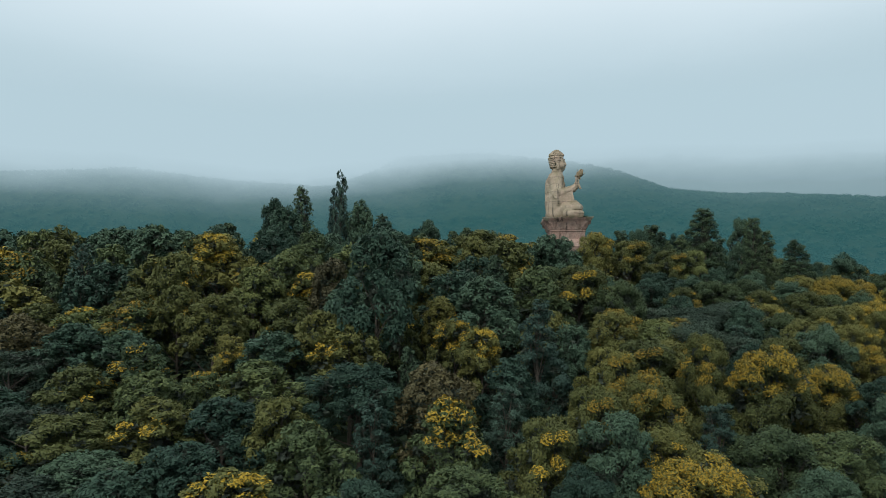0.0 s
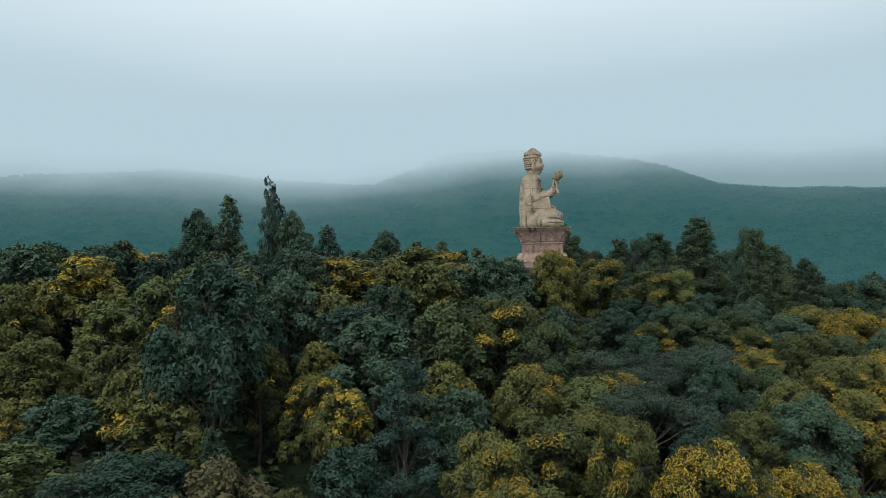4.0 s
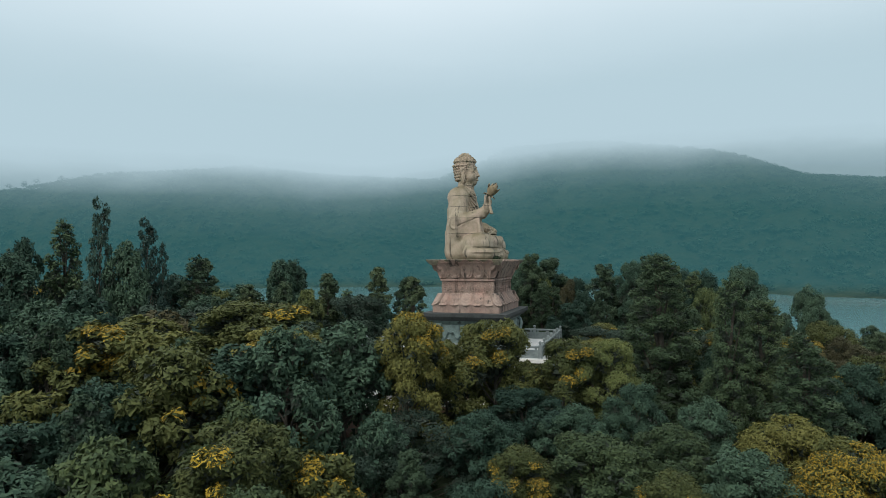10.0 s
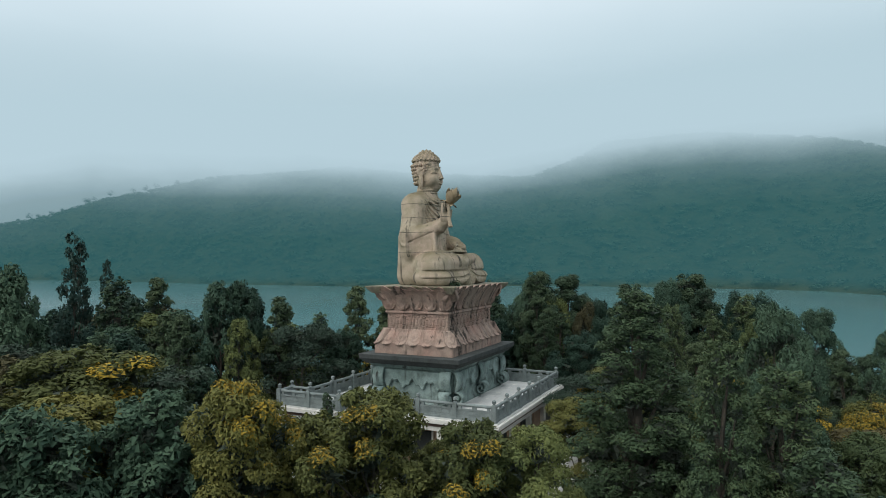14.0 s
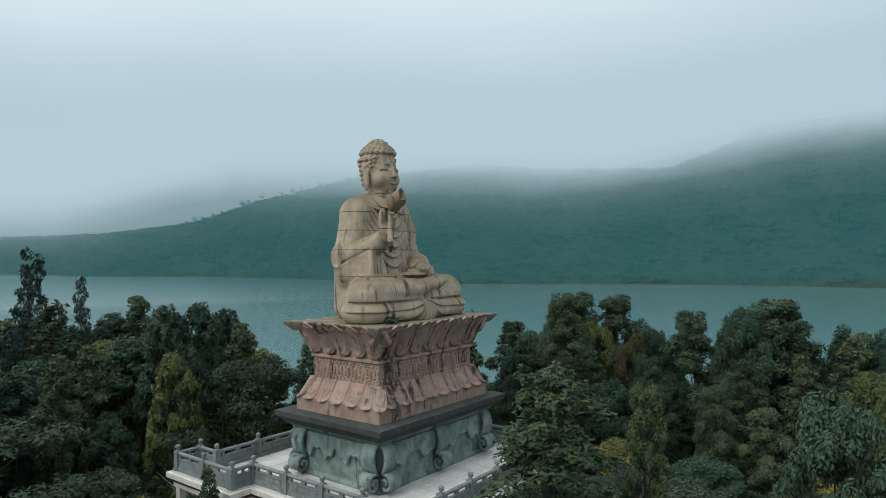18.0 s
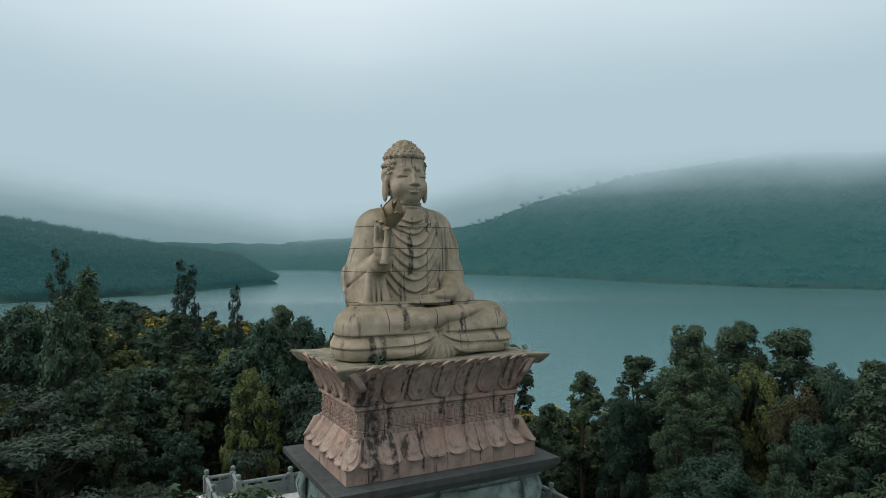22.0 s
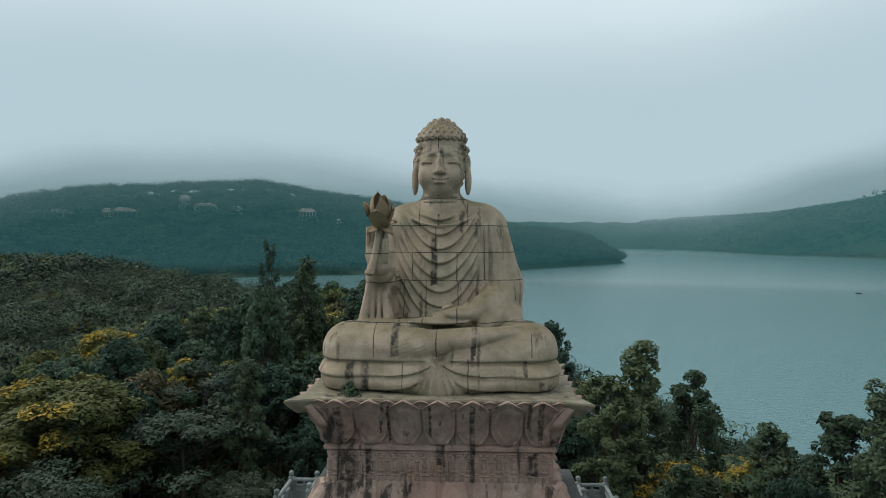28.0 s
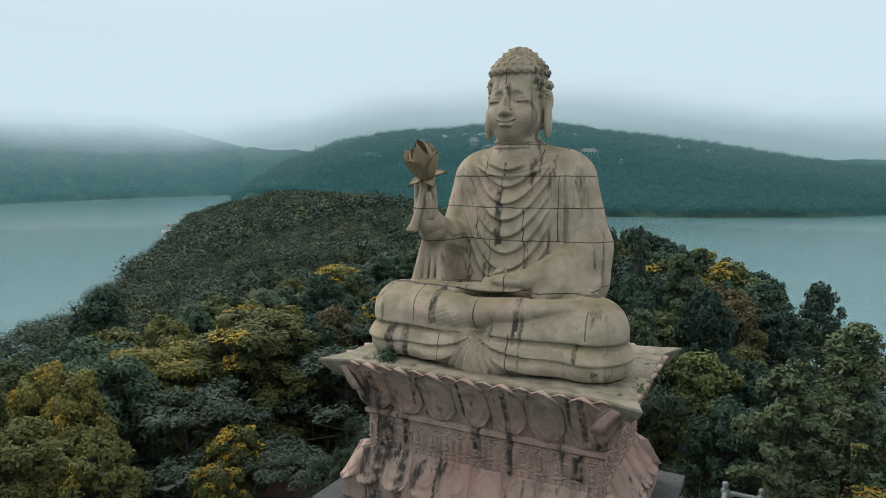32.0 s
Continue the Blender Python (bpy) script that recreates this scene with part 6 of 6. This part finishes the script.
# ---- small things ----
M_EARTH = plain("red_earth", (0.13, 0.080, 0.052), (0.075, 0.052, 0.036), 0.9, 0.95, 0.6, 0.06)
M_ROOF = plain("grey_red_roof_tile", (0.24, 0.18, 0.155), (0.17, 0.13, 0.115), 0.4, 0.8)
M_TRIM = plain("temple_white", (0.66, 0.64, 0.60), (0.52, 0.50, 0.46), 0.5, 0.7)
M_TEMPLE = plain("temple_wall", (0.30, 0.22, 0.17), (0.22, 0.17, 0.14), 0.4, 0.8)
# from here on the name holds the wood of the bare shrubs
M_SHADE_OR_TWIG = plain("pale_dead_wood", (0.36, 0.33, 0.29), (0.24, 0.22, 0.20), 8.0, 0.9)
M_BIN = plain("green_plastic", (0.03, 0.085, 0.055), (0.022, 0.06, 0.04), 4.0, 0.5)
M_BENCH = plain("bench_stone", (0.36, 0.35, 0.34), (0.25, 0.25, 0.24), 6.0, 0.8)

# the trodden clearing beside the terrace
v, f = [], []
for j in range(13):
    for k in range(24):
        a, r = 2 * math.pi * k / 24, 3.3 * (j / 12) * (1 + 0.18 * math.sin(3 * 2 * math.pi * k / 24))
        x, y = 3.4 + r * math.cos(a), 66.8 + 1.25 * r * math.sin(a)
        v.append((x, y, float(ground_height(x, y)) + 0.06 * (1 - (j / 12) ** 4) + 0.03))
for j in range(12):
    for k in range(24):
        k2 = (k + 1) % 24
        f.append((j * 24 + k, j * 24 + k2, (j + 1) * 24 + k2, (j + 1) * 24 + k))
tagged(part("ground_clearing", mesh_from("clearing", v, f, M_EARTH, True), None, None), "bare reddish earth clearing among the trees", "ground", kind="structure")


def bench(x, y, turn):
    z = float(ground_height(x, y)) + 0.08
    ob = tagged(new("park_bench"), "pale curved stone bench on bare earth", "bench")
    ob.matrix_basis = pose(x, y, z, 0, 0, turn)

    def slat(z0, z1, r0, r1):
        vv, ff = [], []
        for k in range(13):
            a = radians(-28 + 56 * k / 12)
            for r, zz in ((r0, z0), (r1, z0), (r1, z1), (r0, z1)):
                vv.append((r * math.cos(a) - 2.0, r * math.sin(a), zz))
        for k in range(12):
            for q in range(4):
                q2 = (q + 1) % 4
                ff.append((4 * k + q, 4 * k + q2, 4 * k + 4 + q2, 4 * k + 4 + q))
        ff += [(0, 1, 2, 3), (51, 50, 49, 48)]
        return mesh_from("slat", vv, ff)
    part("seat", slat(0.40, 0.47, 1.75, 2.20), M_BENCH, ob)
    part("backrest", slat(0.68, 0.92, 2.26, 2.32), M_BENCH, ob)
    for s in (-0.75, 0.75):
        part("leg", box_bm(-0.20, 0.14, s - 0.09, s + 0.09, -0.1, 0.40, 0.01), M_BENCH, ob)
        part("back_post", box_bm(0.17, 0.25, s - 0.05, s + 0.05, 0.0, 0.70, 0.01), M_BENCH, ob)


bench(2.7, 65.6, 205)


def dead_shrub(x, y, z, h, seed):
    rng = np.random.default_rng(seed)
    tv, tf = [], []
    for i in range(9):
        a, lean = rng.uniform(0, 6.28), rng.uniform(0.25, 0.6)
        p0 = np.array((0, 0, 0.0))
        p1 = p0 + h * 0.45 * np.array((lean * math.cos(a), lean * math.sin(a), 1.0))
        for j in range(3):
            b = a + rng.normal() * 0.8
            p2 = p1 + h * rng.uniform(0.3, 0.6) * np.array((0.7 * math.cos(b), 0.7 * math.sin(b), rng.uniform(0.5, 1.0)))
            vv, ff = tube([p0, p1, p2], [0.05, 0.032, 0.008], 5)
            tf += [tuple(q + len(tv) for q in face) for face in ff]
            tv += vv
    ob = tagged(new("bare_shrub"), "leafless pale-branched shrub beside the terrace", "shrub", group="bare shrubs")
    ob.location = (x, y, z)
    part("branch_spray", mesh_from("branch_spray", tv, tf, M_SHADE_OR_TWIG, True), None, ob)


for k, (x, y, h) in enumerate(((1.4, 86.7, 3.4), (5.4, 69.6, 2.6), (2.2, 71.6, 3.0), (0.6, 77.4, 3.0), (-0.2, 84.0, 3.2))):
    dead_shrub(x, y, float(ground_height(x, y)) + 0.02 if not (1.6 < x < 26.4 and 72.2 < y < 90.4) else YARD_Z, h, 200 + k)

# litter bins in the clearing
for x, y in ((1.2, 68.9), (1.9, 69.3)):
    z = float(ground_height(x, y)) + 0.05
    ob = tagged(new("litter_bin"), "green plastic wheeled litter bin on bare earth", "bin", group="litter bins")
    ob.location = (x, y, z)
    part("body", loft_rect(((0.22, 0.24, 0.05), (0.29, 0.30, 0.92))), M_BIN, ob)
    part("lid", loft_rect(((0.32, 0.33, 0.921), (0.32, 0.33, 0.97), (0.24, 0.26, 1.03))), M_BIN, ob)
    for s in (-0.2, 0.2):
        bm = bmesh.new()
        bmesh.ops.create_cone(bm, cap_ends=True, segments=12, radius1=0.1, radius2=0.1, depth=0.05, matrix=Matrix.Translation((-0.24, s, 0.1)) @ Matrix.Rotation(math.pi / 2, 4, "X"))
        part("wheel", bm, M_DARK, ob)

# the fern growing from the pedestal's top, and weeds in its joints
rng = np.random.default_rng(77)


def weed(x, y, z, r, n, blade, label):
    d = rng.normal(size=(n, 3))
    d[:, 2] = np.abs(d[:, 2])
    d /= np.linalg.norm(d, axis=1)[:, None]
    p = d * (r * rng.random((n, 1)) ** 0.5) * (1, 1, 0.9) + (0, 0, 0.02)
    v, f = leaf_blades(rng, p, d + (0, 0, 0.4), blade, 0.28)
    ob = tagged(new("fern"), label, "plant")
    ob.location = (x, y, z)
    part("fronds", quick_mesh("fronds", v, f, M_LEAF["cone"]), None, ob)


weed(13.62, 78.82, SLAB_Z, 0.42, 170, 0.11, "green fern rooted on the pedestal top")
weed(13.05, 85.55, SLAB_Z, 0.20, 50, 0.07, "small tuft of weed on the pedestal edge")


# ---- temples on the far hill, the lakeside pavilion and a boat ----
def on_hill(az, el):
    """The place on the temple hill seen from the statue's height at that azimuth and elevation."""
    r = np.linspace(690, 1010, 400)
    x, y = 30 + r * math.cos(radians(az)), 82 + r * math.sin(radians(az))
    z = ground_height(x, y) + 7
    k = int(np.argmax((z - 29) / r > math.tan(radians(el))))
    k = k if (z[k] - 29) / r[k] > math.tan(radians(el)) else 300
    return float(x[k]), float(y[k]), float(z[k]) - 7


def hip_roof(w, d, z, h, lift):
    """A tiled roof with a ridge and upswept eaves."""
    v, f = [], []
    n = 8
    for i in range(n + 1):
        t = i / n
        sx, sy = w / 2 * (1 - 0.42 * t), d / 2 * (1 - t * 0.97)
        zz = z + h * t ** 1.5
        up = lift * (1 - t) ** 3
        for k in range(16):
            a = k / 16 * 4
            e, u = int(a), a - int(a)
            p = ((-1, -1), (1, -1), (1, 1), (-1, 1))
            q0, q1 = p[e], p[(e + 1) % 4]
            cx, cy = q0[0] + (q1[0] - q0[0]) * u, q0[1] + (q1[1] - q0[1]) * u
            v.append((cx * sx, cy * sy, zz + up * (2 * abs(u - 0.5)) ** 3))
    for i in range(n):
        for k in range(16):
            k2 = (k + 1) % 16
            f.append((16 * i + k, 16 * i + k2, 16 * i + 16 + k2, 16 * i + 16 + k))
    f += [tuple(range(15, -1, -1)), tuple(16 * n + k for k in range(16))]
    return mesh_from("roof", v, f)


def temple(az, el, w, d, tiers, label, white=False):
    x, y, z = on_hill(az, el)
    ob = tagged(new("temple"), label, "temple", group="hillside temples")
    ob.matrix_basis = pose(x, y, z + 1.0, 0, 0, az + 90 + 8) @ Matrix.Scale(0.85, 4)
    zz = 0.0
    for k in range(tiers):
        ww, dd, hh = w * (1 - 0.16 * k), d * (1 - 0.16 * k), 6.5 - 0.8 * k
        part("wall", box_bm(-ww * 0.42, ww * 0.42, -dd * 0.36, dd * 0.36, zz, zz + hh), M_TRIM if white else M_TEMPLE, ob)
        for c in range(6):
            xx = -ww * 0.40 + ww * 0.80 * c / 5
            part("pillar", box_bm(xx - 0.35, xx + 0.35, dd * 0.40, dd * 0.44, zz, zz + hh), M_TRIM, ob)
            if c < 5:
                part("window", box_bm(xx + ww * 0.04, xx + ww * 0.12, dd * 0.355, dd * 0.365, zz + 1.0, zz + hh - 1.4), M_DARK, ob)
        part("eave", box_bm(-ww * 0.47, ww * 0.47, -dd * 0.46, dd * 0.46, zz + hh + 0.002, zz + hh + 0.6, 0.1), M_TRIM, ob, "pale eave band")
        roof = part("roof", hip_roof(ww * 1.06, dd * 1.06, zz + hh + 0.605, 4.5 if k == tiers - 1 else 2.6, 1.4), M_ROOF, ob)
        zz += hh + 2.4
    part("ridge", box_bm(-w * 0.25, w * 0.25, -0.4, 0.4, zz + 2.4, zz + 3.6, 0.15), M_TRIM, ob, "pale roof ridge")


temple(194.7, 1.75, 36, 20, 2, "two-tiered reddish temple hall on the wooded hill")
temple(200.6, 2.35, 21, 12, 1, "small white-edged gate hall on the wooded hill", True)
temple(203.0, 2.55, 40, 18, 1, "long white gabled temple hall on the wooded hill", True)
temple(204.6, 2.75, 20, 15, 2, "white tiered temple tower on the wooded hill", True)
temple(209.1, 2.05, 36, 16, 1, "low temple hall among trees on the hill")
temple(210.3, 2.0, 14, 10, 1, "small temple side hall among the trees")
temple(213.5, 1.85, 34, 17, 1, "tile-roofed temple hall among trees")
temple(192.0, 1.3, 9, 7, 1, "small pale hut on the wooded hill", True)

PAV = tagged(new("lakeside_jetty"), "pale stone jetty with a small roofed pavilion in the lake", "jetty")
PAV.matrix_basis = pose(-321, -338, WATER, 0, 0, 48)
part("deck", box_bm(-3, 26, -3.5, 3.5, -1.0, 0.9, 0.1), M_BENCH, PAV)
part("islet", loft_rect(((9, 6, -1.0), (8, 5.4, 1.1), (7.2, 4.8, 1.4))), M_BENCH, PAV)
for sx in (-2.2, 2.2):
    for sy in (-2.2, 2.2):
        part("post", box_bm(sx - 0.2, sx + 0.2, sy - 0.2, sy + 0.2, 1.401, 4.6), M_TRIM, PAV)
part("roof", hip_roof(7, 7, 4.602, 2.6, 0.7), M_ROOF, PAV)

BOAT = tagged(new("rowing_boat"), "small dark rowing boat on the lake", "boat")
BOAT.matrix_basis = pose(-482.5, 378.3, WATER, 0, 0, 40) @ Matrix.Scale(0.7, 4)
vv, ff = [], []
for i in range(9):
    t = -1 + 2 * i / 8
    w = 0.85 * (1 - abs(t) ** 2.4) + 0.05
    for y, z in ((-w, 0.75 + 0.3 * t * t), (-w * 0.7, -0.1), (w * 0.7, -0.1), (w, 0.75 + 0.3 * t * t)):
        vv.append((3.0 * t, y, z))
for i in range(8):
    for k in range(3):
        ff.append((4 * i + k, 4 * i + 4 + k, 4 * i + 5 + k, 4 * i + 1 + k))
part("hull", mesh_from("hull", vv, ff, M_DARK, True), None, BOAT)
for x in (-1.2, 0.4):
    part("thwart", box_bm(x, x + 0.35, -0.68, 0.68, 0.45, 0.52), M_BENCH, BOAT)
